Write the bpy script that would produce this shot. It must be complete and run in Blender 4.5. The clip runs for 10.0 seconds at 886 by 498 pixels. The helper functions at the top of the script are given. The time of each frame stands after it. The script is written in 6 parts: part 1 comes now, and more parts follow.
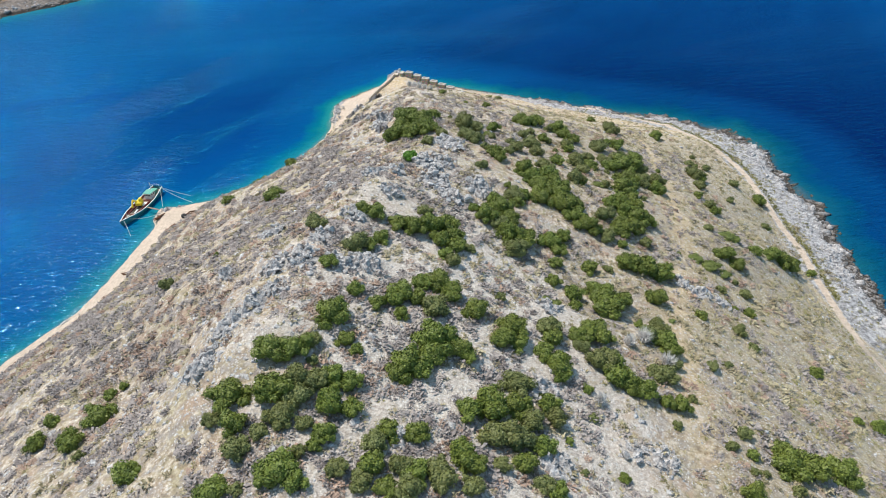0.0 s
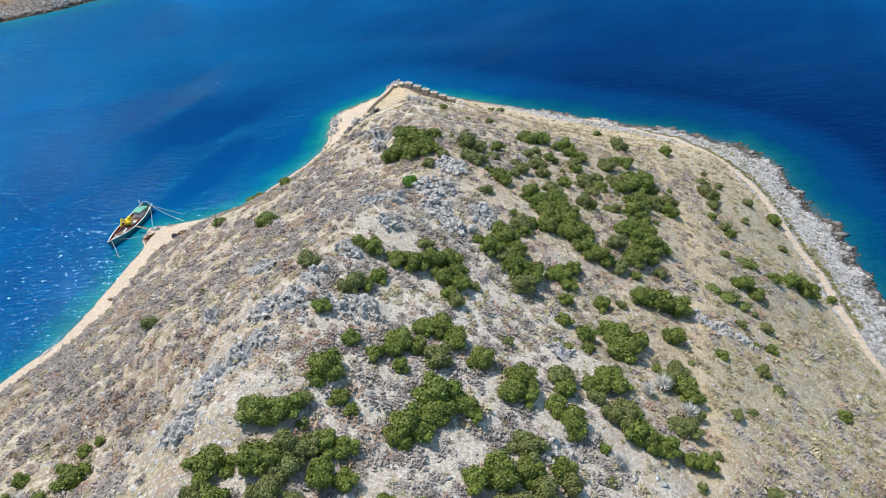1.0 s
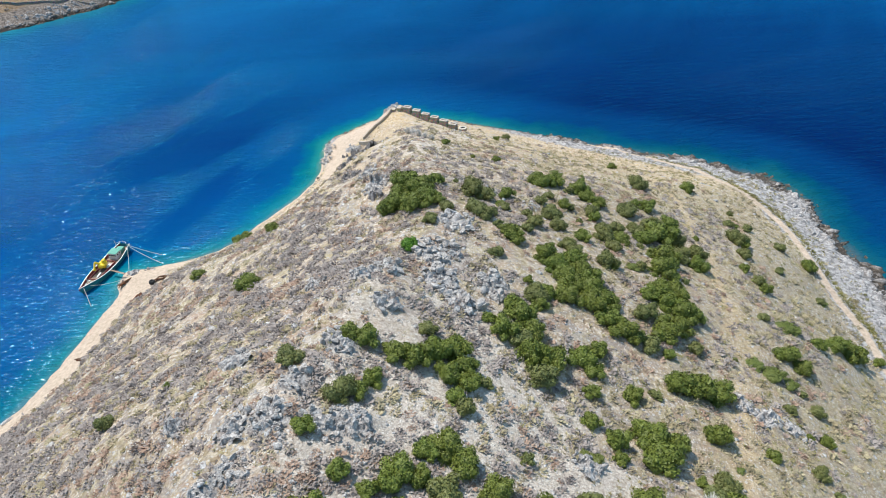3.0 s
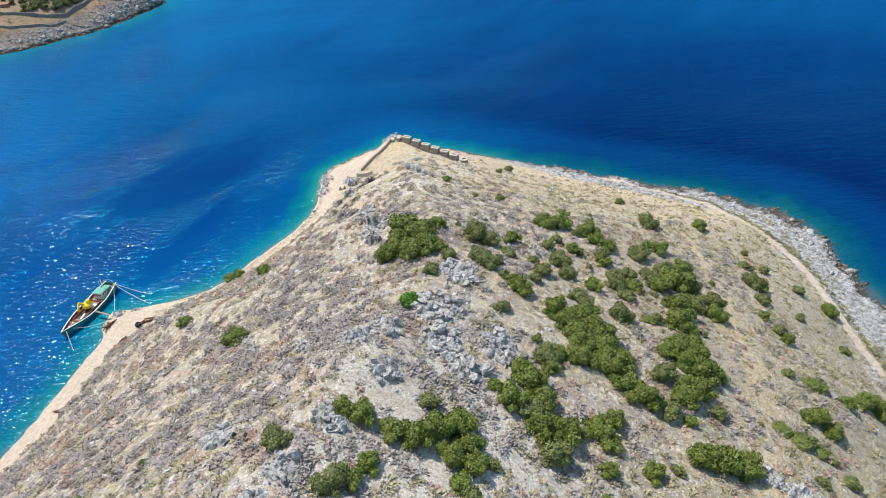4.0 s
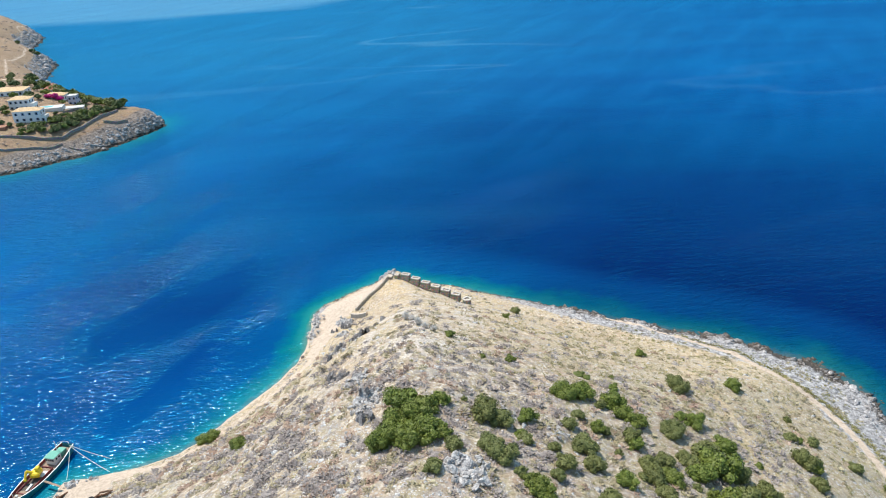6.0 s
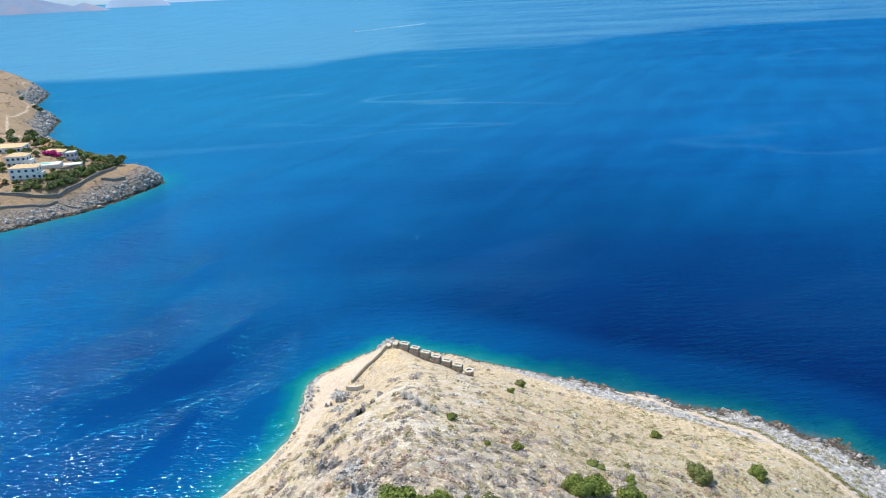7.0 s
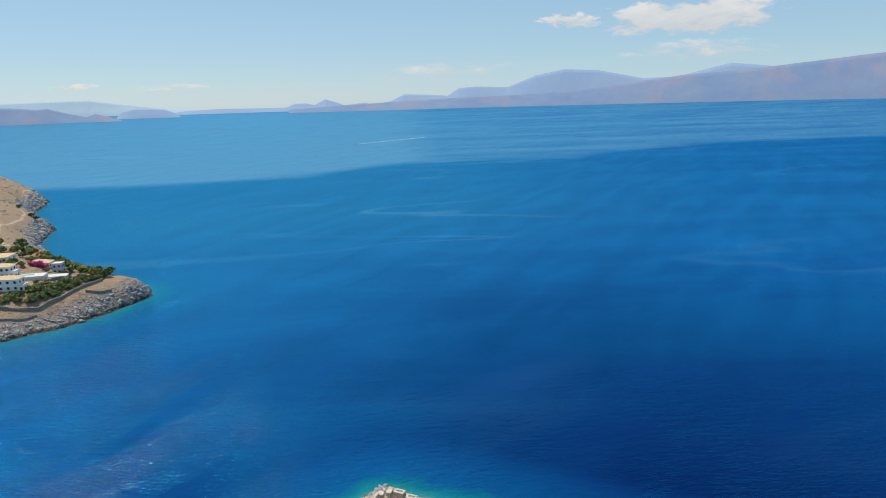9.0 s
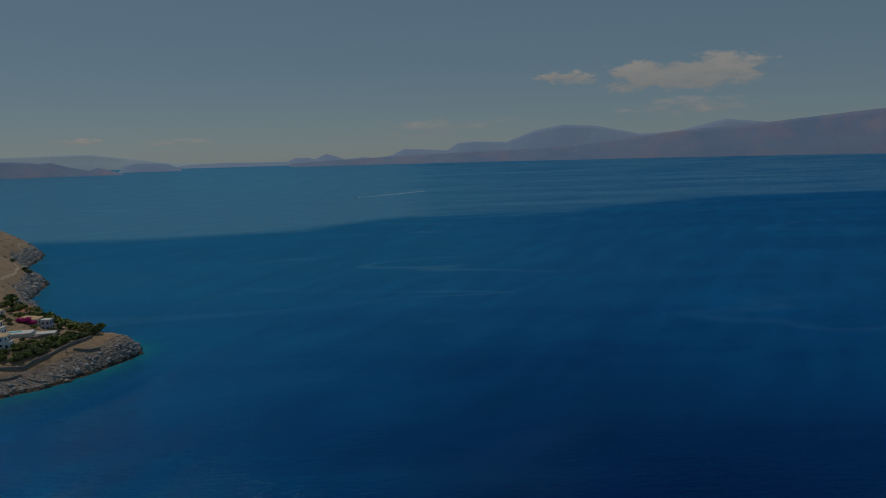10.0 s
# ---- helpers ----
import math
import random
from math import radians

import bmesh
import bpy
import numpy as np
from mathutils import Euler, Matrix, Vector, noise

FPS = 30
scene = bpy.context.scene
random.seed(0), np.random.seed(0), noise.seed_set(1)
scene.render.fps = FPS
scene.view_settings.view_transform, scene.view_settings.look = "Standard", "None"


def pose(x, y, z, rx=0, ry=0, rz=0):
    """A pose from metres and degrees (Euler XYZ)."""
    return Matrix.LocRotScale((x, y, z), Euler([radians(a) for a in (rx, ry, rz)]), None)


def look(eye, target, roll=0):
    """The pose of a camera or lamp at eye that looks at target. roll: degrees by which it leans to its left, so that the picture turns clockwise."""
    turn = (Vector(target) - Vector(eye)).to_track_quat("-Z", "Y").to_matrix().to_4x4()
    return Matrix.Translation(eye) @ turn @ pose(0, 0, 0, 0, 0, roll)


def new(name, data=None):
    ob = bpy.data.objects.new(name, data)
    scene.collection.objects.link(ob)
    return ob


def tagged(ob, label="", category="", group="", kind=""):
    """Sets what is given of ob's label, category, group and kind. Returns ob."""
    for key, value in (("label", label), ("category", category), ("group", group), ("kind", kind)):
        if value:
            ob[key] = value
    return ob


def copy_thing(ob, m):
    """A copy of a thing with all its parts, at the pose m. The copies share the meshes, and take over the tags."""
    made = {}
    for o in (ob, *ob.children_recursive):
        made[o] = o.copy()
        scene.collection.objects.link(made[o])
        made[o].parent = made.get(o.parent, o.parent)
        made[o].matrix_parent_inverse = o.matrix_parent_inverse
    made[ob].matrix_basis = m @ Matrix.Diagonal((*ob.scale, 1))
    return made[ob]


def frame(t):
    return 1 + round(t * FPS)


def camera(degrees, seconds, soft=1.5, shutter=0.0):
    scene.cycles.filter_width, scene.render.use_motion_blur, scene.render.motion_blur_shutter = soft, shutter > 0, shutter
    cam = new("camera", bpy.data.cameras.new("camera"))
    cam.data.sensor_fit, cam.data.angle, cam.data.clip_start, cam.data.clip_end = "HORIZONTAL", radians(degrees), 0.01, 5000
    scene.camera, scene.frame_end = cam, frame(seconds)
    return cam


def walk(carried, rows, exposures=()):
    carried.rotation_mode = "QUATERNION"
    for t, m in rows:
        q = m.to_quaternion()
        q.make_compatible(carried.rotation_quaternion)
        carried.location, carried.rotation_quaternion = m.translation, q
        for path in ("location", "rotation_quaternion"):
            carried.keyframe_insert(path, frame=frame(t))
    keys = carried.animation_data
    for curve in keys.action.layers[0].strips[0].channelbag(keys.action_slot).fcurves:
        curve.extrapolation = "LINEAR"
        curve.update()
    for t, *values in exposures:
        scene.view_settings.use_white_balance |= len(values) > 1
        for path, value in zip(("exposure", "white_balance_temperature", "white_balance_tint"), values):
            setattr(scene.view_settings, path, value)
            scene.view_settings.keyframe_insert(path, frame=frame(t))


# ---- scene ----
cam = camera(65.1, 10.0, soft=1.0)
PATH = [
    (0, (-1.949, -0.43, 115.228), (-1.915, 1.19, 114.057), -3.4),
    (0.5, (-1.877, 4.797, 115.194), (-1.843, 6.418, 114.023), -3.42),
    (1, (-1.822, 10.0, 115.181), (-1.787, 11.621, 114.011), -3.46),
    (1.5, (-1.744, 15.22, 115.159), (-1.708, 16.842, 113.989), -3.5),
    (2, (-1.679, 20.521, 115.148), (-1.642, 22.142, 113.979), -3.53),
    (2.5, (-1.605, 25.806, 115.155), (-1.567, 27.428, 113.985), -3.56),
    (4, (-1.345, 41.836, 115.34), (-1.301, 43.486, 114.21), -3.4),
    (4.5, (-1.305, 47.149, 115.367), (-1.253, 48.839, 114.299), -3.2),
    (5, (-1.305, 52.463, 115.4), (-1.246, 54.194, 114.399), -3.0),
    (5.5, (-1.31, 57.767, 115.422), (-1.243, 59.535, 114.491), -2.83),
    (7, (-1.007, 73.429, 115.638), (-0.925, 75.293, 114.918), -2.3),
    (7.5, (-0.98, 78.379, 115.675), (-0.892, 80.268, 115.023), -2.12),
    (8, (-1.074, 83.308, 115.703), (-0.98, 85.22, 115.125), -1.98),
    (8.5, (-1.05, 88.238, 115.712), (-0.952, 90.172, 115.21), -1.75),
    (9, (-0.98, 93.229, 115.717), (-0.878, 95.181, 115.291), -1.6),
    (9.5, (-0.949, 98.278, 115.72), (-0.841, 100.243, 115.363), -1.6),
    (10, (-0.927, 103.348, 115.723), (-0.817, 105.326, 115.447), -1.5),
]
walk(cam, [(t, look(eye, target, roll)) for t, eye, target, roll in PATH],
     [(0.0, 0.0, 6500, 10), (2.5, 0.02, 6500, 10), (5.5, 0.12, 6500, 10), (7.0, 0.2, 6500, 10), (7.5, 0.12, 6500, 10), (8.0, 0.0, 6550, 10), (8.5, -0.08, 6650, 10),
      (9.0, -0.14, 6750, 10), (9.25, -0.22, 6800, 10), (9.5, -0.57, 6850, 10), (9.75, -1.12, 6900, 10), (10.0, -1.98, 6950, 10)])

# ---- light ----
SUN_AZ, SUN_EL = -50.0, 61.0     # degrees: left of ahead, and above the horizon
world = bpy.data.worlds.new("sky")
scene.world = world
world.use_nodes = True
wn, wl = world.node_tree.nodes, world.node_tree.links
sky = wn.new("ShaderNodeTexSky")
sky.sky_type, sky.sun_disc = "NISHITA", False
sky.sun_elevation, sky.sun_rotation = radians(SUN_EL), radians(SUN_AZ)
sky.altitude = 600.0
sky.air_density, sky.dust_density, sky.ozone_density = 1.0, 0.1, 4.0
wn["Background"].inputs["Strength"].default_value = 0.1
haze = wn.new("ShaderNodeMix")
haze.data_type = "RGBA"
haze.inputs[0].default_value = 0.5
haze.inputs[7].default_value = (4.2, 7.2, 9.9, 1)
wl.new(sky.outputs[0], haze.inputs[6])
wl.new(haze.outputs[2], wn["Background"].inputs["Color"])
sun_data = bpy.data.lights.new("sun", "SUN")
sun_data.energy, sun_data.angle, sun_data.color = 5.0, radians(0.55), (1.0, 0.95, 0.87)
sun = new("sun", sun_data)
ca, ce = math.cos(radians(SUN_EL)), math.sin(radians(SUN_EL))
sun.matrix_world = look((math.sin(radians(SUN_AZ)) * ca * 400, 150 + math.cos(radians(SUN_AZ)) * ca * 400, ce * 400), (0, 150, 0))


# ---- materials ----
class Nodes:
    """A small helper to write a node material."""

    def __init__(self, name):
        self.mat = bpy.data.materials.new(name)
        self.mat.use_nodes = True
        self.t = self.mat.node_tree
        self.bsdf = self.t.nodes["Principled BSDF"]

    def add(self, kind, **ins):
        n = self.t.nodes.new(kind)
        for k, v in ins.items():
            self.put(n.inputs[k.replace("_", " ")], v)
        return n

    def put(self, socket, v):
        if isinstance(v, bpy.types.NodeSocket):
            self.t.links.new(v, socket)
        elif isinstance(v, tuple) and len(v) == 3 and socket.type == "RGBA":
            socket.default_value = (*v, 1)
        else:
            socket.default_value = v

    def coord(self, which="Object"):
        return self.add("ShaderNodeTexCoord").outputs[which]

    def noise(self, scale, detail=4.0, rough=0.6, vec=None, dist=0.0):
        n = self.add("ShaderNodeTexNoise", Scale=scale, Detail=detail, Roughness=rough, Distortion=dist)
        self.put(n.inputs["Vector"], vec or self.coord())
        return n.outputs["Fac"]

    def voronoi(self, scale, vec=None, feature="F1", out="Distance"):
        n = self.add("ShaderNodeTexVoronoi", Scale=scale)
        n.feature = feature
        self.put(n.inputs["Vector"], vec or self.coord())
        return n.outputs[out]

    def ramp(self, fac, stops):
        n = self.add("ShaderNodeValToRGB", Fac=fac)
        els = n.color_ramp.elements
        while len(els) < len(stops):
            els.new(0.5)
        for e, (p, c) in zip(els, stops):
            e.position = p
            e.color = (*c, 1) if isinstance(c, tuple) else (c, c, c, 1)
        return n.outputs["Color"]

    def mix(self, fac, a, b, mode="MIX"):
        n = self.t.nodes.new("ShaderNodeMix")
        n.data_type, n.blend_type = "RGBA", mode
        self.put(n.inputs[0], fac)
        self.put(n.inputs[6], a)
        self.put(n.inputs[7], b)
        return n.outputs[2]

    def calc(self, op, a, b=0.0):
        n = self.t.nodes.new("ShaderNodeMath")
        n.operation, n.use_clamp = op, False
        self.put(n.inputs[0], a)
        self.put(n.inputs[1], b)
        return n.outputs[0]

    def attr(self, name):
        n = self.t.nodes.new("ShaderNodeAttribute")
        n.attribute_name = name
        return n.outputs["Fac"]

    def rand(self):
        return self.add("ShaderNodeObjectInfo").outputs["Random"]

    def island(self):
        return self.add("ShaderNodeNewGeometry").outputs["Random Per Island"]

    def bump(self, height, strength=0.5, distance=0.1):
        self.put(self.bsdf.inputs["Normal"], self.add("ShaderNodeBump", Height=height, Strength=strength, Distance=distance).outputs[0])

    def done(self, color, rough=0.8, metal=0.0, **more):
        self.put(self.bsdf.inputs["Base Color"], color)
        self.put(self.bsdf.inputs["Roughness"], rough)
        self.put(self.bsdf.inputs["Metallic"], metal)
        for k, v in more.items():
            self.put(self.bsdf.inputs[k.replace("_", " ")], v)
        return self.mat


def plain(name, color, rough=0.7, metal=0.0, grain=6.0, amount=0.25, relief=0.2):
    """Worn one-colour surface: two scales of mottling and fine relief."""
    m = Nodes(name)
    dark = tuple(c * (1 - amount) for c in color)
    light = tuple(min(1, c * (1 + amount)) for c in color)
    a = m.ramp(m.noise(grain, 5), [(0.3, dark), (0.7, light)])
    b = m.mix(m.calc("MULTIPLY", m.noise(grain * 0.13, 3), 0.5), a, tuple(c * 0.7 for c in color))
    m.bump(m.noise(grain * 4, 3), relief, 0.02)
    return m.done(b, rough, metal)


def ground_material(name="dry hillside soil", tint=None):
    m = Nodes(name)
    big, mid, fine, grit = m.noise(0.035, 4), m.noise(0.22, 5, 0.65), m.noise(1.1, 6, 0.72), m.noise(3.6, 5, 0.78)
    moved = m.add("ShaderNodeMapping", Location=(31.0, 57.0, 11.0))
    m.put(moved.inputs["Vector"], m.coord())
    mv = moved.outputs[0]
    soil = m.ramp(fine, [(0.36, (0.20, 0.14, 0.09)), (0.5, (0.49, 0.385, 0.27)), (0.62, (0.80, 0.70, 0.575))])
    straw = m.ramp(grit, [(0.3, (0.28, 0.23, 0.11)), (0.65, (0.57, 0.49, 0.29))])
    rust = m.ramp(grit, [(0.3, (0.34, 0.22, 0.15)), (0.7, (0.62, 0.45, 0.33))])
    mauve = m.ramp(grit, [(0.3, (0.21, 0.18, 0.165)), (0.7, (0.48, 0.425, 0.395))])
    c = m.mix(m.ramp(mid, [(0.45, 0.0), (0.6, 0.6)]), soil, straw)
    c = m.mix(m.ramp(m.noise(0.17, 5, 0.65, mv), [(0.5, 0.0), (0.62, 0.75)]), c, rust)
    c = m.mix(m.ramp(m.noise(0.5, 5, 0.65), [(0.48, 0.0), (0.6, 0.75)]), c, mauve)
    olive = m.ramp(grit, [(0.36, (0.20, 0.16, 0.085)), (0.62, (0.66, 0.56, 0.38))])
    c = m.mix(m.calc("MULTIPLY", m.attr("green"), m.ramp(fine, [(0.35, 0.05), (0.6, 0.7)])), c, olive)
    c = m.mix(m.calc("MULTIPLY", m.attr("dry"), m.ramp(mid, [(0.4, 0.55), (0.6, 1.0)])), c, m.ramp(fine, [(0.3, (0.39, 0.26, 0.125)), (0.62, (0.72, 0.555, 0.335))]))
    gravel = m.ramp(m.noise(2.1, 6, 0.8), [(0.34, (0.33, 0.265, 0.22)), (0.5, (0.64, 0.56, 0.485)), (0.64, (0.88, 0.825, 0.76))])
    gk = m.ramp(m.calc("ADD", m.attr("gravel"), m.calc("MULTIPLY", m.calc("SUBTRACT", m.noise(0.16, 5, 0.65, mv), 0.5), 1.4)), [(0.4, 0.0), (0.62, 0.85)])
    c = m.mix(gk, c, gravel)
    # pale stones lying in the soil, two sizes
    few = m.ramp(m.noise(0.12, 4, 0.6), [(0.4, 0.15), (0.58, 1.0)])
    s = m.calc("MULTIPLY", m.ramp(m.voronoi(1.0), [(0.2, 1.0), (0.28, 0.0)]), few)
    c = m.mix(m.calc("MULTIPLY", s, 0.75), c, m.ramp(grit, [(0.3, (0.36, 0.345, 0.33)), (0.6, (0.80, 0.78, 0.75))]))
    s = m.calc("MULTIPLY", m.ramp(m.voronoi(2.3, mv), [(0.22, 1.0), (0.3, 0.0)]), m.ramp(m.noise(0.3, 4, 0.6, mv), [(0.4, 0.0), (0.55, 1.0)]))
    c = m.mix(m.calc("MULTIPLY", s, 0.8), c, (0.82, 0.785, 0.74))
    c = m.mix(m.ramp(m.noise(2.4, 6, 0.8, mv), [(0.38, 0.42), (0.5, 0.0)]), c, (0.19, 0.145, 0.105))
    rock = m.ramp(m.noise(0.9, 7, 0.72), [(0.36, (0.12, 0.114, 0.112)), (0.5, (0.37, 0.352, 0.348)), (0.66, (0.64, 0.62, 0.61))])
    rk = m.ramp(m.calc("ADD", m.attr("rock"), m.calc("MULTIPLY", m.calc("SUBTRACT", fine, 0.5), 1.1)), [(0.35, 0.0), (0.6, 1.0)])
    c = m.mix(rk, c, rock)
    wet = m.ramp(m.calc("ADD", m.attr("wet"), m.calc("MULTIPLY", m.calc("SUBTRACT", fine, 0.5), 0.8)), [(0.4, 0.0), (0.7, 1.0)])
    c = m.mix(wet, c, (0.06, 0.048, 0.038))
    sand = m.ramp(fine, [(0.3, (0.43, 0.325, 0.24)), (0.7, (0.75, 0.61, 0.485))])
    if tint:
        c = m.mix(1.0, c, tint, "MULTIPLY")
    sd = m.ramp(m.calc("ADD", m.attr("sand"), m.calc("MULTIPLY", m.calc("SUBTRACT", m.noise(0.7, 4), 0.5), 0.8)), [(0.4, 0.0), (0.62, 1.0)])
    c = m.mix(sd, c, sand)
    c = m.mix(m.ramp(big, [(0.3, 0.15), (0.6, 0.0)]), c, (0.45, 0.38, 0.32), "MULTIPLY")
    m.bump(m.calc("ADD", fine, m.calc("MULTIPLY", grit, 0.6)), 1.0, 0.4)
    return m.done(c, 0.95)


def water_material():
    m = Nodes("sea water")
    d = m.attr("depth")
    wob = m.calc("MULTIPLY", m.calc("SUBTRACT", m.noise(0.075, 5, 0.65), 0.5), 20.0)
    dd = m.calc("MULTIPLY", m.calc("ADD", d, m.calc("MULTIPLY", wob, m.calc("MINIMUM", m.calc("MULTIPLY", d, 0.12), 1.0))), 0.02)
    col = m.ramp(dd, [(0.0, (0.14, 0.24, 0.17)), (0.03, (0.012, 0.20, 0.17)), (0.10, (0.0, 0.125, 0.155)),
                      (0.22, (0.0, 0.058, 0.18)), (0.6, (0.0, 0.043, 0.20))])
    streak = m.add("ShaderNodeMapping", Scale=(0.45, 1.5, 1.0), Rotation=(0.0, 0.0, -0.25))
    m.put(streak.inputs["Vector"], m.coord())
    sv = streak.outputs[0]
    wind = m.noise(0.0055, 8, 0.66, sv, 0.6)
    col = m.mix(m.ramp(wind, [(0.42, 0.0), (0.62, 0.62)]), col, (0.0, 0.098, 0.29))
    # Paler with distance: sky reflection at grazing angles is put into the colour.
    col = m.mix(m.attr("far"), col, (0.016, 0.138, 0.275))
    # Right-hand water darkened in colour for dimmer sky glow; near shore, dark seabed.
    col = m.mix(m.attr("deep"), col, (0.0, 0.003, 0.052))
    # Calm water far out: its sheen of horizon sky is painted as paler blue.
    slick_sheen = m.ramp(m.calc("ADD", m.attr("slick_sheen"), m.calc("MULTIPLY", m.calc("SUBTRACT", m.noise(0.004, 6, 0.68, sv), 0.5), 0.9)), [(0.35, 0.0), (0.8, 1.0)])
    col = m.mix(m.calc("MULTIPLY", slick_sheen, 0.8), col, (0.10, 0.255, 0.38))
    thin = m.calc("ABSOLUTE", m.calc("SUBTRACT", m.noise(0.0028, 3, 0.55, sv, 0.5), 0.5))
    line = m.calc("MULTIPLY", m.ramp(thin, [(0.0, 1.0), (0.014, 0.0)]), m.ramp(m.noise(0.0021, 3, 0.5), [(0.44, 0.0), (0.56, 0.28)]))
    col = m.mix(m.calc("MULTIPLY", line, m.attr("far")), col, (0.13, 0.33, 0.47))
    ripple = m.add("ShaderNodeMapping", Scale=(0.6, 1.5, 1.0), Rotation=(0.0, 0.0, 0.12))
    m.put(ripple.inputs["Vector"], m.coord())
    rv = ripple.outputs[0]
    waves = m.calc("ADD", m.noise(1.1, 2.0, 0.55, rv), m.calc("MULTIPLY", m.noise(0.27, 2, 0.5, rv), 1.6))
    gust = m.add("ShaderNodeMapping", Scale=(2.6, 0.6, 1.0), Rotation=(0.0, 0.0, 1.05))
    gust.vector_type = "TEXTURE"
    m.put(gust.inputs["Vector"], m.coord())
    breeze = m.noise(0.022, 4, 0.6, gust.outputs[0])
    m.bump(waves, m.ramp(breeze, [(0.36, 0.3), (0.58, 1.0)]), 0.8)
    nrm = m.bsdf.inputs["Normal"].links[0].from_socket
    steep = m.add("ShaderNodeBump", Height=m.noise(0.75, 1.0, 0.5, rv), Strength=m.ramp(breeze, [(0.36, 0.4), (0.58, 1.0)]), Distance=0.68).outputs[0]
    body = m.add("ShaderNodeBsdfDiffuse", Color=col, Normal=nrm)
    shine = m.add("ShaderNodeBsdfGlossy", Color=(0.03, 0.62, 1.0), Roughness=0.1, Normal=nrm)
    glitter = m.add("ShaderNodeBsdfGlossy", Color=(0.5, 0.84, 1.0), Roughness=0.1, Normal=steep)
    fres = m.add("ShaderNodeFresnel", IOR=1.3, Normal=nrm)
    lit = m.t.nodes.new("ShaderNodeMixShader")
    m.put(lit.inputs[0], 0.013)
    m.put(lit.inputs[1], body.outputs[0])
    m.put(lit.inputs[2], glitter.outputs[0])
    mx = m.t.nodes.new("ShaderNodeMixShader")
    m.put(mx.inputs[0], m.calc("MINIMUM", m.calc("MULTIPLY", fres.outputs[0], 0.55), 0.5))
    m.put(mx.inputs[1], lit.outputs[0])
    m.put(mx.inputs[2], shine.outputs[0])
    m.put(m.t.nodes["Material Output"].inputs["Surface"], mx.outputs[0])
    m.t.nodes.remove(m.bsdf)
    return m.mat


def leaf_material(name, dark, mid, light):
    m = Nodes(name)
    r = m.calc("ADD", m.calc("MULTIPLY", m.island(), 0.18), m.calc("MULTIPLY", m.noise(1.1, 4, 0.6), 0.85))
    c = m.ramp(r, [(0.2, dark), (0.5, mid), (0.85, light)])
    warm = m.mix(m.calc("MULTIPLY", m.rand(), 0.55), c, m.mix(0.5, c, (0.13, 0.115, 0.02)))
    return m.done(warm, 0.55, Specular_IOR_Level=0.35)


M_GROUND = ground_material()
M_GROUND_FAR = ground_material("brown far hillside soil", (0.62, 0.52, 0.44))
M_WATER = water_material()
M_LEAF = leaf_material("evergreen leaves", (0.040, 0.060, 0.009), (0.135, 0.178, 0.028), (0.29, 0.33, 0.065))
M_LEAF_OLIVE = leaf_material("grey green leaves", (0.07, 0.082, 0.024), (0.155, 0.175, 0.055), (0.27, 0.285, 0.10))
M_LEAF_LIGHT = leaf_material("fresh green leaves", (0.05, 0.12, 0.01), (0.10, 0.24, 0.02), (0.17, 0.34, 0.04))
M_LEAF_CREEP = leaf_material("yellow green leaves", (0.06, 0.085, 0.014), (0.13, 0.165, 0.035), (0.21, 0.24, 0.06))
M_BARK = plain("grey bark", (0.16, 0.13, 0.10), 0.9)


# ---- mesh helpers ----
def link_mesh(name, verts, faces, mat, parent=None, smooth=False, label=""):
    me = bpy.data.meshes.new(name)
    me.from_pydata([tuple(v) for v in verts], [], [tuple(int(i) for i in f) for f in faces])
    for a in (mat if isinstance(mat, (list, tuple)) else [mat]):
        me.materials.append(a)
    if smooth:
        me.polygons.foreach_set("use_smooth", [True] * len(me.polygons))
    ob = new(name, me)
    if parent:
        ob.parent = parent
    if label:
        ob["label"] = label
    return ob


def part(name, bm, mat, parent=None, label="", smooth=False):
    """Links a bmesh as one mesh object under a thing or a part."""
    me = bpy.data.meshes.new(name)
    bm.to_mesh(me)
    bm.free()
    me.materials.append(mat)
    if smooth:
        me.polygons.foreach_set("use_smooth", [True] * len(me.polygons))
    ob = new(name, me)
    if parent:
        ob.parent = parent
    if label:
        ob["label"] = label
    return ob


def box(bm, cx, cy, cz, sx, sy, sz, rz=0.0, bevel=0.0, taper=1.0):
    """A box standing on cz, its top smaller by taper."""
    r = bmesh.ops.create_cube(bm, size=1.0)
    vs = r["verts"]
    for v in vs:
        k = taper if v.co.z > 0 else 1.0
        v.co = Vector((v.co.x * sx * k, v.co.y * sy * k, (v.co.z + 0.5) * sz))
    if bevel:
        es = list({e for v in vs for e in v.link_edges})
        g = bmesh.ops.bevel(bm, geom=es, offset=bevel, segments=1, affect="EDGES")
        vs = list({v for f in g["faces"] for v in f.verts} | {v for v in vs if v.is_valid})
    m = Matrix.Translation((cx, cy, cz)) @ Matrix.Rotation(radians(rz), 4, "Z")
    bmesh.ops.transform(bm, matrix=m, verts=vs)
    return vs


# ---- plan of the land ----
def hash01(ix, iy, seed):
    h = (ix.astype(np.int64) * 374761393 + iy.astype(np.int64) * 668265263 + seed * 1274126177) & 0x7FFFFFFF
    h = ((h ^ (h >> 13)) * 1274126177) & 0x7FFFFFFF
    return ((h ^ (h >> 16)) & 0xFFFF) / 65535.0


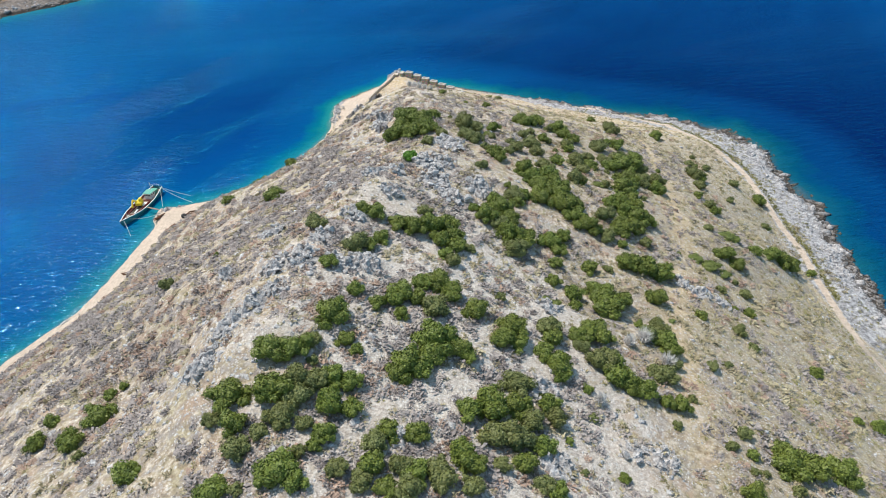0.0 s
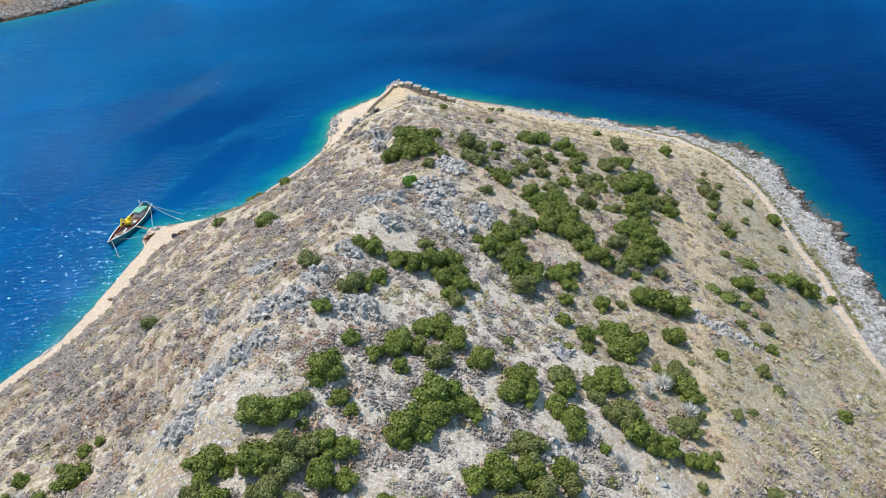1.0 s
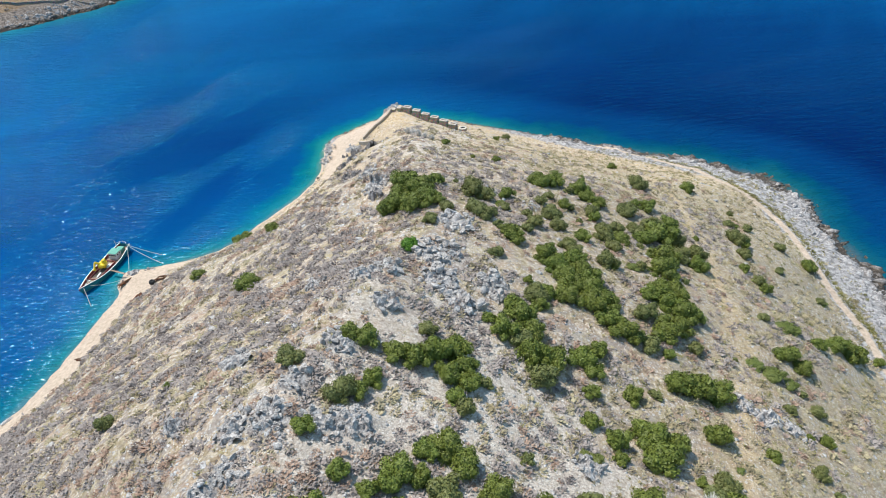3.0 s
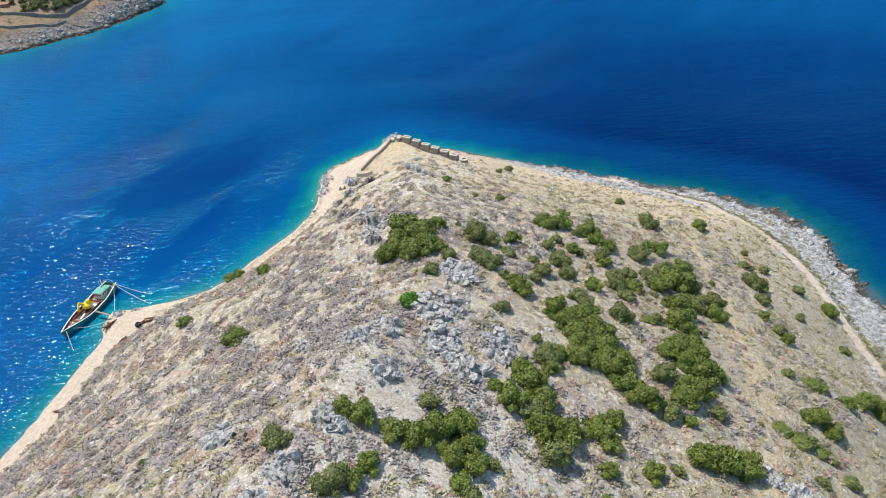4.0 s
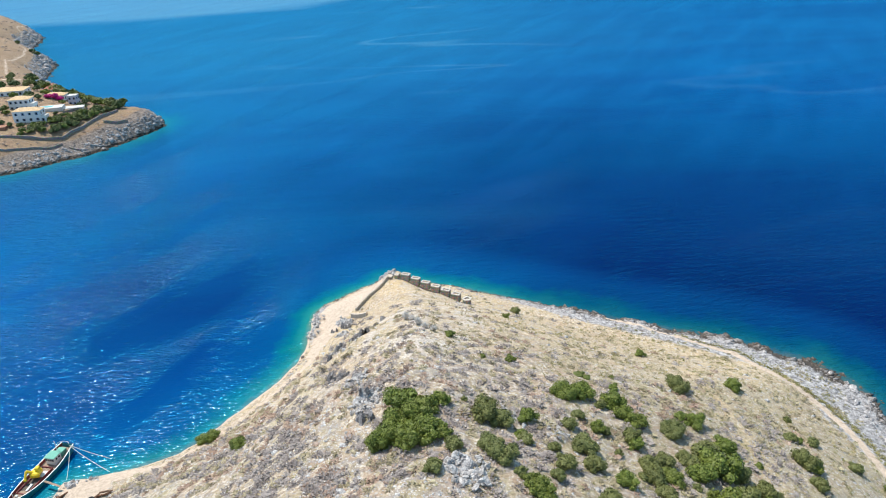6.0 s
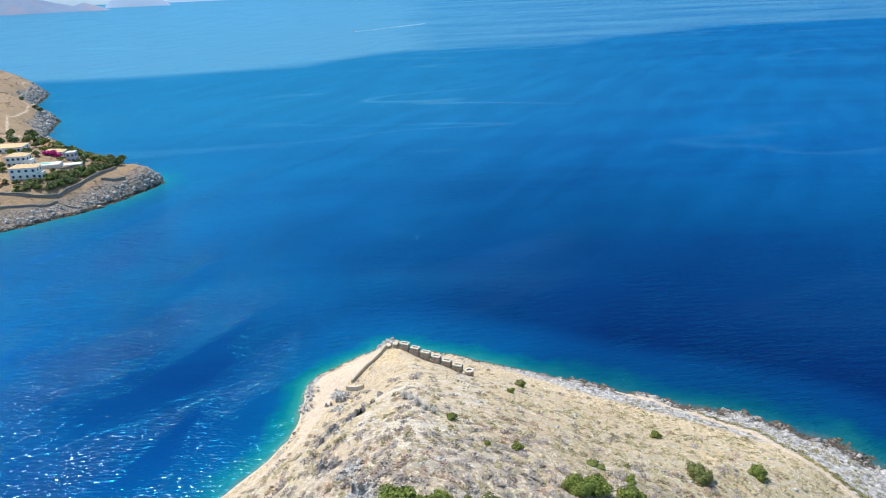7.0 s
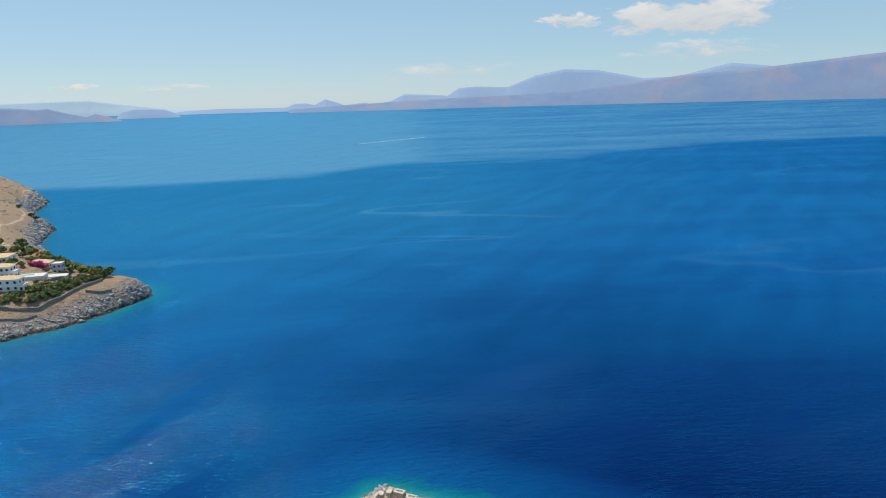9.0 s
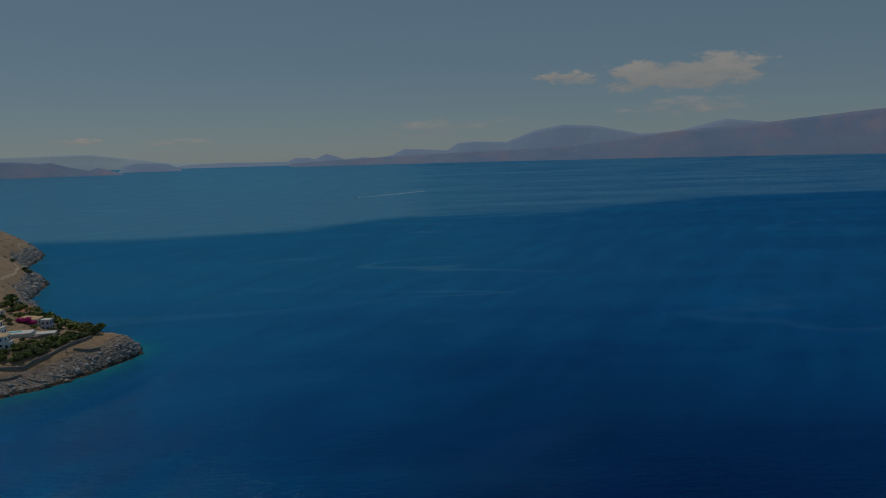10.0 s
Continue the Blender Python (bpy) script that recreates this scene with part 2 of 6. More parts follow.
def vnoise(x, y, seed=0):
    """Smooth value noise, -1 to 1, cells of one metre."""
    x, y = np.asarray(x, float), np.asarray(y, float)
    ix, iy = np.floor(x), np.floor(y)
    fx, fy = x - ix, y - iy
    fx, fy = fx * fx * (3 - 2 * fx), fy * fy * (3 - 2 * fy)
    a, b = hash01(ix, iy, seed), hash01(ix + 1, iy, seed)
    c, d = hash01(ix, iy + 1, seed), hash01(ix + 1, iy + 1, seed)
    return ((a * (1 - fx) + b * fx) * (1 - fy) + (c * (1 - fx) + d * fx) * fy) * 2 - 1


def fbm(x, y, size, octaves=4, seed=0, gain=0.5):
    s, a, tot = 0.0, 1.0, 0.0
    for o in range(octaves):
        k = 2.0 ** o / size
        s = s + a * vnoise(x * k + 17.3 * o, y * k - 9.1 * o, seed + o)
        tot += a
        a *= gain
    return s / tot


def signed_distance(poly, x, y):
    """Metres from the outline: positive inside."""
    d, inside = np.full(x.shape, 1e9), np.zeros(x.shape, bool)
    for (ax, ay), (bx, by) in zip(poly, poly[1:] + poly[:1]):
        ex, ey = bx - ax, by - ay
        t = np.clip(((x - ax) * ex + (y - ay) * ey) / (ex * ex + ey * ey), 0, 1)
        d = np.minimum(d, np.hypot(x - ax - t * ex, y - ay - t * ey))
        inside ^= ((ay > y) != (by > y)) & (x < ex * (y - ay) / (ey or 1e-9) + ax)
    return np.where(inside, d, -d)


def line_distance(line, x, y):
    d = np.full(np.shape(x), 1e9)
    for (ax, ay), (bx, by) in zip(line, line[1:]):
        ex, ey = bx - ax, by - ay
        t = np.clip(((x - ax) * ex + (y - ay) * ey) / (ex * ex + ey * ey), 0, 1)
        d = np.minimum(d, np.hypot(x - ax - t * ex, y - ay - t * ey))
    return d


def crest(ridge, x, y, soft=7.0):
    """Distance from the crest line, and the crest's height abreast of the place."""
    pts = []
    for (ax, ay, ah), (bx, by, bh) in zip(ridge, ridge[1:]):
        n = max(2, int(math.hypot(bx - ax, by - ay) / 6))
        pts += [(ax + k / n * (bx - ax), ay + k / n * (by - ay), ah + k / n * (bh - ah)) for k in range(n)]
    pts.append(ridge[-1])
    best = np.full(x.shape, 1e9)
    for px, py, _ in pts:
        best = np.minimum(best, np.hypot(x - px, y - py))
    w, h = np.zeros(x.shape), np.zeros(x.shape)
    for px, py, ph in pts:
        k = np.exp(-(np.hypot(x - px, y - py) - best) / soft)
        w += k
        h += k * ph
    return best, h / w


COAST_WEST = [(-190, -150), (-150, 0), (-132, 70), (-118, 105), (-107, 124), (-102, 132), (-96, 142), (-92, 154), (-89, 167),
              (-86, 180), (-87.5, 186), (-87.5, 191.5), (-81, 192.5), (-73, 194.5), (-63, 199), (-58.5, 203.5), (-53, 211), (-48, 218), (-43, 225.5),
              (-39, 233.5), (-37, 242), (-37, 252), (-36.5, 261), (-34, 266.5), (-27.5, 272), (-21.5, 277.5), (-15, 282.5), (-8, 285)]
COAST_EAST = [(-1, 280), (5, 277), (11, 274), (18, 270), (25, 266), (45, 254), (61, 245), (70, 240.5), (84, 233.5),
              (97, 225), (105.5, 218), (110.5, 209), (112.5, 201.5), (109.8, 190), (111.8, 178), (112.8, 169), (109.8, 153), (107, 136),
              (107, 121), (112, 95), (125, 40), (150, -40), (190, -150)]
COAST = COAST_WEST + COAST_EAST
RIDGE = [(-5, -150, 58), (-12, 0, 50), (-22, 60, 50), (-20, 90, 52.5), (-12, 112, 48.5), (1, 142, 43), (-4, 177, 39.5),
         (-2, 207, 29.5), (-4, 235, 17), (-6, 256, 9.5), (-8, 268, 9)]
SWELLS = [(19, 97, -3, 18), (-48, 74, -4, 14), (78, 132, 1.5, 16), (84, 160, 1.0, 12), (-19.5, 205, 3, 12), (27, 155, -2, 20),
          (21, 57, -2.2, 14), (-32, 258, 2, 7), (-21, 246, -2, 8), (13, 255, -1.8, 7), (-12, 268, 2.2, 5), (-28, 72, 3, 12), (-13, 114, 2.2, 8), (65, 124, 2, 12)]
PATH_EAST = [(56.6, 247), (71.5, 233.5), (85, 220.5), (91.5, 204.5), (95.8, 194.5), (97.2, 182.6), (96.2, 166), (95.4, 152.3), (95.6, 142.5), (94, 131.2), (93, 123),
             (91.7, 109.5), (90.3, 100.1), (92, 60), (100, 0)]
PATH_CREST = [(61, 208), (63.5, 190), (63.8, 179.7), (62.2, 166), (61, 154.3), (58.6, 144), (56.6, 132.5), (53.6, 122.9), (51.6, 114), (47.6, 106), (43.2, 96.1), (39.9, 85.3),
              (38, 77.5), (36.4, 70.6), (35.2, 63.8), (34, 57), (32.4, 51), (30, 30)]
TRACK_WEST = [(-128, 90), (-112, 110), (-103.7, 123.5), (-98.3, 131.5), (-92.5, 141.5), (-87, 151), (-84.5, 165), (-81.5, 178), (-80.5, 187)]
TRACK_CAPE = [(-74, 190.5), (-62, 195), (-50, 208), (-41, 221), (-35.5, 229), (-32, 238), (-30.5, 247), (-29, 255), (-25, 262), (-19, 269), (-13, 274.5)]
OUTCROPS = [(-35, 257, 3), (-35.5, 249, 2.5), (-24.5, 247, 2.5), (4.2, 140.4, 3.6), (-0.5, 128.5, 4.2), (-0.3, 120.6, 3.4), (8.4, 120.7, 2.8), (3.3, 115.2, 2.8), (-9.1, 121.4, 2.6),
            (-12.7, 118.7, 2.4), (-8.5, 111.1, 2.2), (-12.8, 86.7, 3.2), (-16.5, 86.5, 2.6), (-22.1, 87.3, 3.0), (-26.5, 87.8, 2.6), (-31.5, 74.3, 3.2), (-33.9, 68.6, 3.4), (-28, 77, 2.6), (-25.5, 80.4, 2.4),
            (16.7, 86.4, 2.2), (26.8, 56.9, 2.6), (23.1, 57.8, 1.8), (-14.7, 175.1, 2.6), (-12.5, 165, 3.2), (20.3, 154.7, 2.0), (11.8, 158.1, 2.0), (-14.5, 102, 2.6), (-30, 103.5, 2.4),
            (50.3, 102.3, 2.6), (47.2, 104.5, 2.0), (54.5, 101, 2.0), (12, 66, 2.4), (-8, 54, 2.4), (12.1, 53.2, 2.4), (-20, 94, 2.4), (-36, 92, 2.2), (-21, 122, 2.2)]


def land_height(x, y, rough=True):
    x, y = np.asarray(x, float), np.asarray(y, float)
    d = signed_distance(COAST, x, y)
    if rough:
        d = d + (1.5 + 3.2 * np.clip((x - 30) / 30, 0, 1)) * fbm(x, y, 11, 4, 5, 0.6) * np.clip(1 - np.abs(d) / 25, 0, 1)
    r, hc = crest(RIDGE, x, y)
    east = 1 / (1 + np.exp(-(x - 30) / 8))
    w, h = 5 + 12 * east, 1.5 + 2.0 * east
    di = np.maximum(d - w, 0)
    u = di / (di + r + 1e-6)
    z = h * np.clip(d / w, 0, 1) + (hc - h) * (1 - (1 - u) ** 1.35)
    for bx, by, bz, br in SWELLS:
        z = z + bz * np.exp(-((x - bx) ** 2 + (y - by) ** 2) / br ** 2) * np.clip(di / 8, 0, 1)
    q = np.clip((13.0 - np.hypot(x + 80, y - 185.5)) / 5.0, 0, 1)
    z = z * (1 - q) + q * np.minimum(z, 1.6 + 0.03 * d)
    if rough:
        inner = np.clip(di / 10, 0, 1) * (1 - q)
        z = z + inner * (0.7 * fbm(x, y, 11, 3, 21) + 0.28 * fbm(x, y, 2.6, 3, 31))
        rk = rock_amount(x, y)
        z = z + rk * (0.3 + 3.4 * np.abs(fbm(x, y, 3.4, 4, 41, 0.68)))
        shore = east * np.clip(1 - np.abs(d - 6) / 8, 0, 1)
        z = z + shore * 1.6 * np.abs(fbm(x, y, 4.5, 4, 51, 0.65))
    return np.where(d > 0, z, 0.35 * d)


def rock_amount(x, y):
    a = np.zeros(np.shape(x))
    for ox, oy, orad in OUTCROPS:
        q = np.hypot(x - ox, y - oy) / orad
        a = np.maximum(a, np.clip(1.35 - q, 0, 1))
    return a * np.clip(0.6 + 0.9 * fbm(x, y, 4, 3, 61), 0, 1)


def height_at(x, y):
    return float(land_height(np.array([x]), np.array([y]))[0])


def axis(lo, hi, step, far_lo, far_hi, grow=1.16):
    """Grid lines: even between lo and hi, widening outside to far_lo and far_hi."""
    core = list(np.arange(lo, hi + step / 2, step))
    a, s = lo, step
    before = []
    while a > far_lo:
        s *= grow
        a = max(a - s, far_lo)
        before.append(a)
    b, s = core[-1], step
    after = []
    while b < far_hi:
        s *= grow
        b = min(b + s, far_hi)
        after.append(b)
    return np.array(before[::-1] + core + after)


def grid_mesh(name, xs, ys, zfun, keep, mats, attrs):
    X, Y = np.meshgrid(xs, ys)
    x, y = X.ravel(), Y.ravel()
    z = zfun(x, y)
    n = len(xs)
    i = np.arange((len(ys) - 1) * n).reshape(len(ys) - 1, n)[:, :-1].ravel()
    f = np.stack([i, i + 1, i + n + 1, i + n], 1)
    k = keep(x, y)
    f = f[k[f].any(1)]
    used = np.zeros(len(x), bool)
    used[f.ravel()] = True
    idx = np.cumsum(used) - 1
    f = idx[f]
    x, y, z = x[used], y[used], z[used]
    me = bpy.data.meshes.new(name)
    me.vertices.add(len(x))
    me.vertices.foreach_set("co", np.stack([x, y, z], 1).ravel())
    me.loops.add(f.size)
    me.loops.foreach_set("vertex_index", f.ravel().astype(np.int32))
    me.polygons.add(len(f))
    me.polygons.foreach_set("loop_start", np.arange(0, f.size, 4, dtype=np.int32))
    me.polygons.foreach_set("use_smooth", np.ones(len(f), bool))
    me.update(calc_edges=True)
    me.validate()
    for an, fun in attrs.items():
        a = me.attributes.new(an, "FLOAT", "POINT")
        a.data.foreach_set("value", np.asarray(fun(x, y, z), np.float32))
    me.materials.append(mats)
    return new(name, me)


# ---- headland ----
def sand_amount(x, y, z):
    d = signed_distance(COAST, x, y)
    west = (x < -34) & (y > 60) & (y < 262)
    beach = np.where(west, np.clip((np.where(y > 194, 1.7, 5.2) - d) / 1.5, 0, 1) * np.clip((d + 1.5) / 2.0, 0, 1), 0)
    t = np.maximum(0.95 * np.clip((1.6 - line_distance(PATH_EAST, x, y)) / 1.2, 0, 1), 0.46 * np.clip((1.3 - line_distance(PATH_CREST, x + 1.2 * fbm(x, y, 9, 3, 17), y)) / 1.1, 0, 1))
    t = np.maximum(t, np.clip((3.6 - line_distance(TRACK_WEST, x, y)) / 1.8, 0, 1))
    t = np.maximum(t, np.where(y < 222, 0.6, 0.82) * np.clip((2.2 - line_distance(TRACK_CAPE, x, y)) / 1.6, 0, 1))
    quay = np.clip((7.5 - np.hypot(x + 81, y - 186)) / 2, 0, 1)
    wall_x = np.interp(y, [232, 240, 252.6, 265, 272], [-30, -28.5, -22.5, -12.3, -9])
    apron = 0.85 * np.clip((wall_x - x) / 2.0, 0, 1) * np.clip((y - 228) / 12, 0, 1) * np.clip((d - 1.2) / 1.5, 0, 1) * np.clip((288 - y) / 6, 0, 1)
    verge = 0.35 * np.clip((4.2 - np.abs(d - 3.4)) / 2.0, 0, 1) * np.clip((x - 2) / 6, 0, 1) * np.clip((52 - x) / 10, 0, 1) * (y > 235)
    return np.maximum(np.maximum(np.maximum(t, beach), quay), np.maximum(apron, verge))


def rocky_width(x):
    return np.interp(x, [0, 35, 75, 95], [4, 6.5, 14, 18])


def shore_rock(x, y, z):
    d = signed_distance(COAST, x, y)
    east = np.clip((x - 12) / 25, 0, 1) * np.clip((y - 60) / 20, 0, 1)
    s = east * np.clip((rocky_width(x) - d) / 4, 0, 1)
    cape = np.clip(1.4 - np.hypot(x + 34, y - 256) / 12, 0, 1) * np.clip((6 - d) / 3, 0, 1)
    return np.maximum(np.maximum(rock_amount(x, y) * 1.2, s), cape)


headland = grid_mesh(
    "ground", axis(-112, 117, 0.75, -215, 215), axis(40, 288, 0.75, -175, 300), land_height,
    lambda x, y: signed_distance(COAST, x, y) > -7, M_GROUND,
    {"sand": sand_amount, "rock": shore_rock,
     "gravel": lambda x, y, z: np.exp(-(((x - 2) / 32) ** 2 + ((y - 66) / 45) ** 2)) * 0.75 + 0.35 * np.exp(-((x + 2) / 25) ** 2) + 0.18 * np.clip((y - 160) / 40, 0, 1) * 0.7 * np.clip((np.hypot(x + 2, y - 262) - 16) / 12, 0, 1),
     "wet": lambda x, y, z: np.clip((1.3 - z) / 0.9, 0, 1) * np.clip((x - 15) / 40, 0, 1),
     "dry": lambda x, y, z: np.maximum(np.maximum(np.clip((17 - np.hypot(x + 4, y - 262)) / 8, 0, 1) * np.clip((z - 4) / 3, 0, 1), 0.62 * np.clip((y - 170) / 45, 0, 1)),
                                      0.95 * np.clip(1 - line_distance(PATH_CREST, x, y) / 4.5 + 0.5 * fbm(x, y, 6, 3, 27), 0, 1) * np.clip((y - 50) / 20, 0, 1)),
     "green": lambda x, y, z: np.clip((x - 28) / 20, 0, 1) * np.clip((230 - y) / 40, 0, 1)})
tagged(headland, "stony dry hillside of the headland with bare soil", "ground", kind="structure")

# ---- sea ----
FAR_COAST = [(-420, 330), (-300, 385), (-240, 420), (-210, 442), (-199, 453), (-188, 461), (-176, 482), (-167, 500), (-162, 520),
             (-166, 535), (-180, 546), (-210, 562), (-240, 588), (-272, 625), (-298, 670), (-322, 707), (-330, 735), (-342, 769), (-352, 795), (-372, 822),
             (-400, 850), (-425, 900), (-430, 921), (-440, 960), (-452, 990), (-475, 1030), (-507, 1072), (-560, 1150), (-674, 1290),
             (-900, 1300), (-900, 330)]
FAR_RIDGE = [(-176, 518, 8), (-190, 512, 12), (-215, 505, 18), (-250, 520, 22), (-330, 590, 30), (-420, 760, 30), (-500, 900, 38), (-560, 1000, 36), (-700, 1150, 40)]


FAR_TRACK = [(-470, 985), (-457, 945), (-446, 932), (-436, 906), (-420, 862), (-395, 815), (-366, 773), (-353, 742), (-336, 678), (-300, 608), (-278, 584), (-290, 562)]


def sea_height(x, y):
    r = np.hypot(x, y - 90)
    return 62.0 * (np.clip(r - 1500, 0, None) / 3200) ** 2


def sea_depth(x, y, z):
    return np.clip(np.minimum(-signed_distance(COAST, x, y) * (1.15 - 0.35 * np.clip((x - 5) / 50, 0, 1)), -signed_distance(FAR_COAST, x, y) * 0.55 + 1.5), 0, 80)


# The three masks after depth place painted sky reflection and its lack.
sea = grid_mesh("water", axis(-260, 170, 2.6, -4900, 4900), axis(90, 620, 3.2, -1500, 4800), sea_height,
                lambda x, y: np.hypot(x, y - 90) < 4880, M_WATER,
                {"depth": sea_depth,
                 "slick_sheen": lambda x, y, z: np.clip((np.hypot(x, y - 93) - np.interp(np.degrees(np.arctan2(x, y - 93)), [-90, -33, -22, -13, -8, 0, 14, 22, 33, 90], [1300, 1200, 1090, 1070, 1075, 1230, 1260, 1500, 1830, 1900])) / 160 + 0.35, 0, 1) * np.interp(np.degrees(np.arctan2(x, y - 93)), [-90, -4, 3, 90], [1, 1, 0.62, 0.55]),
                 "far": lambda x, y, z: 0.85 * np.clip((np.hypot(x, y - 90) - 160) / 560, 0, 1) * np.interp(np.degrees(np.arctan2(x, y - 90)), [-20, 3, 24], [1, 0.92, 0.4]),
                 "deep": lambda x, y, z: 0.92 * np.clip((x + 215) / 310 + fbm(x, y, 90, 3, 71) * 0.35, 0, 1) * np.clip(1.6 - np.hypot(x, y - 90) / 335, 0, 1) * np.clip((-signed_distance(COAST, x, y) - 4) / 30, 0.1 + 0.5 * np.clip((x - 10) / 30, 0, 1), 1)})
tagged(sea, "deep blue rippled sea, turquoise over the shallows", "sea", kind="structure")


# ---- far shore with houses ----
def far_height(x, y, rough=True):
    d = signed_distance(FAR_COAST, x, y) + (2.0 * fbm(x, y, 14, 3, 81) if rough else 0)
    r, hc = crest(FAR_RIDGE, x, y, 15)
    u = np.maximum(d, 0) / (np.maximum(d, 0) + r + 1e-6)
    z = hc * (1 - (1 - u) ** 2.6)
    if rough:
        z = z + np.clip(d / 6, 0, 1) * (1.2 * fbm(x, y, 18, 4, 91) + 0.6 * np.abs(fbm(x, y, 5, 3, 95)))
    return np.where(d > 0, z, 0.4 * d)


far_land = grid_mesh("ground_far", axis(-480, -155, 2.0, -900, -150), axis(420, 980, 2.0, 330, 1300, 1.08), far_height,
                     lambda x, y: signed_distance(FAR_COAST, x, y) > -8, M_GROUND_FAR,
                     {"gravel": lambda x, y, z: 0 * x,
                      "sand": lambda x, y, z: 0.75 * np.clip((2.0 - line_distance(FAR_TRACK, x, y)) / 1.6, 0, 1),
                      "rock": lambda x, y, z: np.clip((16 - signed_distance(FAR_COAST, x, y)) / 7, 0, 1),
                      "wet": lambda x, y, z: np.clip((2.2 - z) / 1.5, 0, 1),
                      "dry": lambda x, y, z: np.clip((signed_distance(FAR_COAST, x, y) - 8) / 10, 0, 0.3),
                      "green": lambda x, y, z: 0 * x})
tagged(far_land, "dry rocky shore across the bay", "ground", kind="structure")


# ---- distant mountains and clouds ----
# Distance haze is put into the colour and into the ridges' own glow.
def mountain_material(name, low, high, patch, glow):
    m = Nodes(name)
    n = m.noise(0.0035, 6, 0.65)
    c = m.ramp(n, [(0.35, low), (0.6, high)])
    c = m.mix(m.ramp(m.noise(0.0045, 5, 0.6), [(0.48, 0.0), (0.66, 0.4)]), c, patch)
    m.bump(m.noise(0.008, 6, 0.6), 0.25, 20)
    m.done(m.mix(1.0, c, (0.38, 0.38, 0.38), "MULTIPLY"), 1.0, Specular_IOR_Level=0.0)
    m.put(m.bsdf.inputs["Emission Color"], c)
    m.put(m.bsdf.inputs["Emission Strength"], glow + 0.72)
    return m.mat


def mountain_range(name, profile, dist, mat, label, seed, depth=260.0, base_drop=25.0):
    """Land far over the water: profile gives (azimuth, elevation) of the skyline in degrees, seen from above the headland."""
    az = np.arange(profile[0][0], profile[-1][0] + 0.01, 0.1)
    el = np.interp(az, [p[0] for p in profile], [p[1] for p in profile])
    rows = []
    for j in range(9):
        k = j / 8.0
        r = dist + depth * k
        x, y = np.sin(np.radians(az)) * r, 93 + np.cos(np.radians(az)) * r
        top = 115.7 + np.tan(np.radians(el)) * (dist + depth)
        foot = sea_height(x, y) - 1.5
        z = foot + np.maximum(top - foot, 0) * (k ** 0.8) + (np.abs(fbm(x, y, 160, 4, seed)) * 22 - 8) * math.sin(math.pi * k) * np.clip((top - foot) / 60, 0, 1)
        z = z + (fbm(x, y, 90, 4, seed + 9) * 1.6 * np.clip((top - foot) / 50, 0, 1) if j == 8 else 0)
        rows.append(np.stack([x, y, z], 1))
    rows.append(rows[-1] + np.array([0, 60, -200]))
    v, n = np.concatenate(rows), len(az)
    f = [(a * n + b, a * n + b + 1, (a + 1) * n + b + 1, (a + 1) * n + b) for a in range(len(rows) - 1) for b in range(n - 1)]
    ob = link_mesh(name, v, f, mat, smooth=True)
    return tagged(ob, label, "mountains", kind="structure")


# Bluer, paler tones stand for thicker air in front of farther ridges.
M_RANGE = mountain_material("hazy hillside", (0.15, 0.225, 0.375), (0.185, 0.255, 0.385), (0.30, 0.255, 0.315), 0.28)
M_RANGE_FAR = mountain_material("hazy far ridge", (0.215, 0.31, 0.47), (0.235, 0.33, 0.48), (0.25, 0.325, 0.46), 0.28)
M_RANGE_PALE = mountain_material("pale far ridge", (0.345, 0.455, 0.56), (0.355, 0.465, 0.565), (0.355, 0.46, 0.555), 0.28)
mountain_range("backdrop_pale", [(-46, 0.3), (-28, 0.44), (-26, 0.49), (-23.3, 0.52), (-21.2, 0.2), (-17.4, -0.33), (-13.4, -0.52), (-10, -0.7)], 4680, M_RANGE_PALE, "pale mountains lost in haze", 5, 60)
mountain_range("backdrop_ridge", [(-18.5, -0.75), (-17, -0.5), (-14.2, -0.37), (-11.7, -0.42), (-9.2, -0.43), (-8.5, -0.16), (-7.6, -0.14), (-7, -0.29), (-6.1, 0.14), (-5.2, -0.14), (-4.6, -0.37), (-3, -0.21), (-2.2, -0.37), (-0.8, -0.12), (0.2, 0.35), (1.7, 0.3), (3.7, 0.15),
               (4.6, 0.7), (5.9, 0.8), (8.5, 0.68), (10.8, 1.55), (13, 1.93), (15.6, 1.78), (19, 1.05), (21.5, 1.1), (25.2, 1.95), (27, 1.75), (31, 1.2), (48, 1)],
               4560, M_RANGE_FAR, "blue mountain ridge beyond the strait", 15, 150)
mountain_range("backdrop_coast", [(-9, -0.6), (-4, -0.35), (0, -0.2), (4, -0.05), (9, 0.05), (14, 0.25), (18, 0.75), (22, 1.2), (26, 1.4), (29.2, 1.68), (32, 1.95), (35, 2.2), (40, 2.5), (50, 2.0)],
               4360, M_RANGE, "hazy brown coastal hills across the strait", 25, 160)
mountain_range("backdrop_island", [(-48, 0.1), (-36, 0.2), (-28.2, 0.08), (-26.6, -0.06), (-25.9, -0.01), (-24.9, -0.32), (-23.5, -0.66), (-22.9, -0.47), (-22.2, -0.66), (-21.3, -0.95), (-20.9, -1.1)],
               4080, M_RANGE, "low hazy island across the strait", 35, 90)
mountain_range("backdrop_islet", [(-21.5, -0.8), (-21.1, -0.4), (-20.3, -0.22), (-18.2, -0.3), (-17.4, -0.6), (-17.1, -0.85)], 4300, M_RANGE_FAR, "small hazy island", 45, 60)


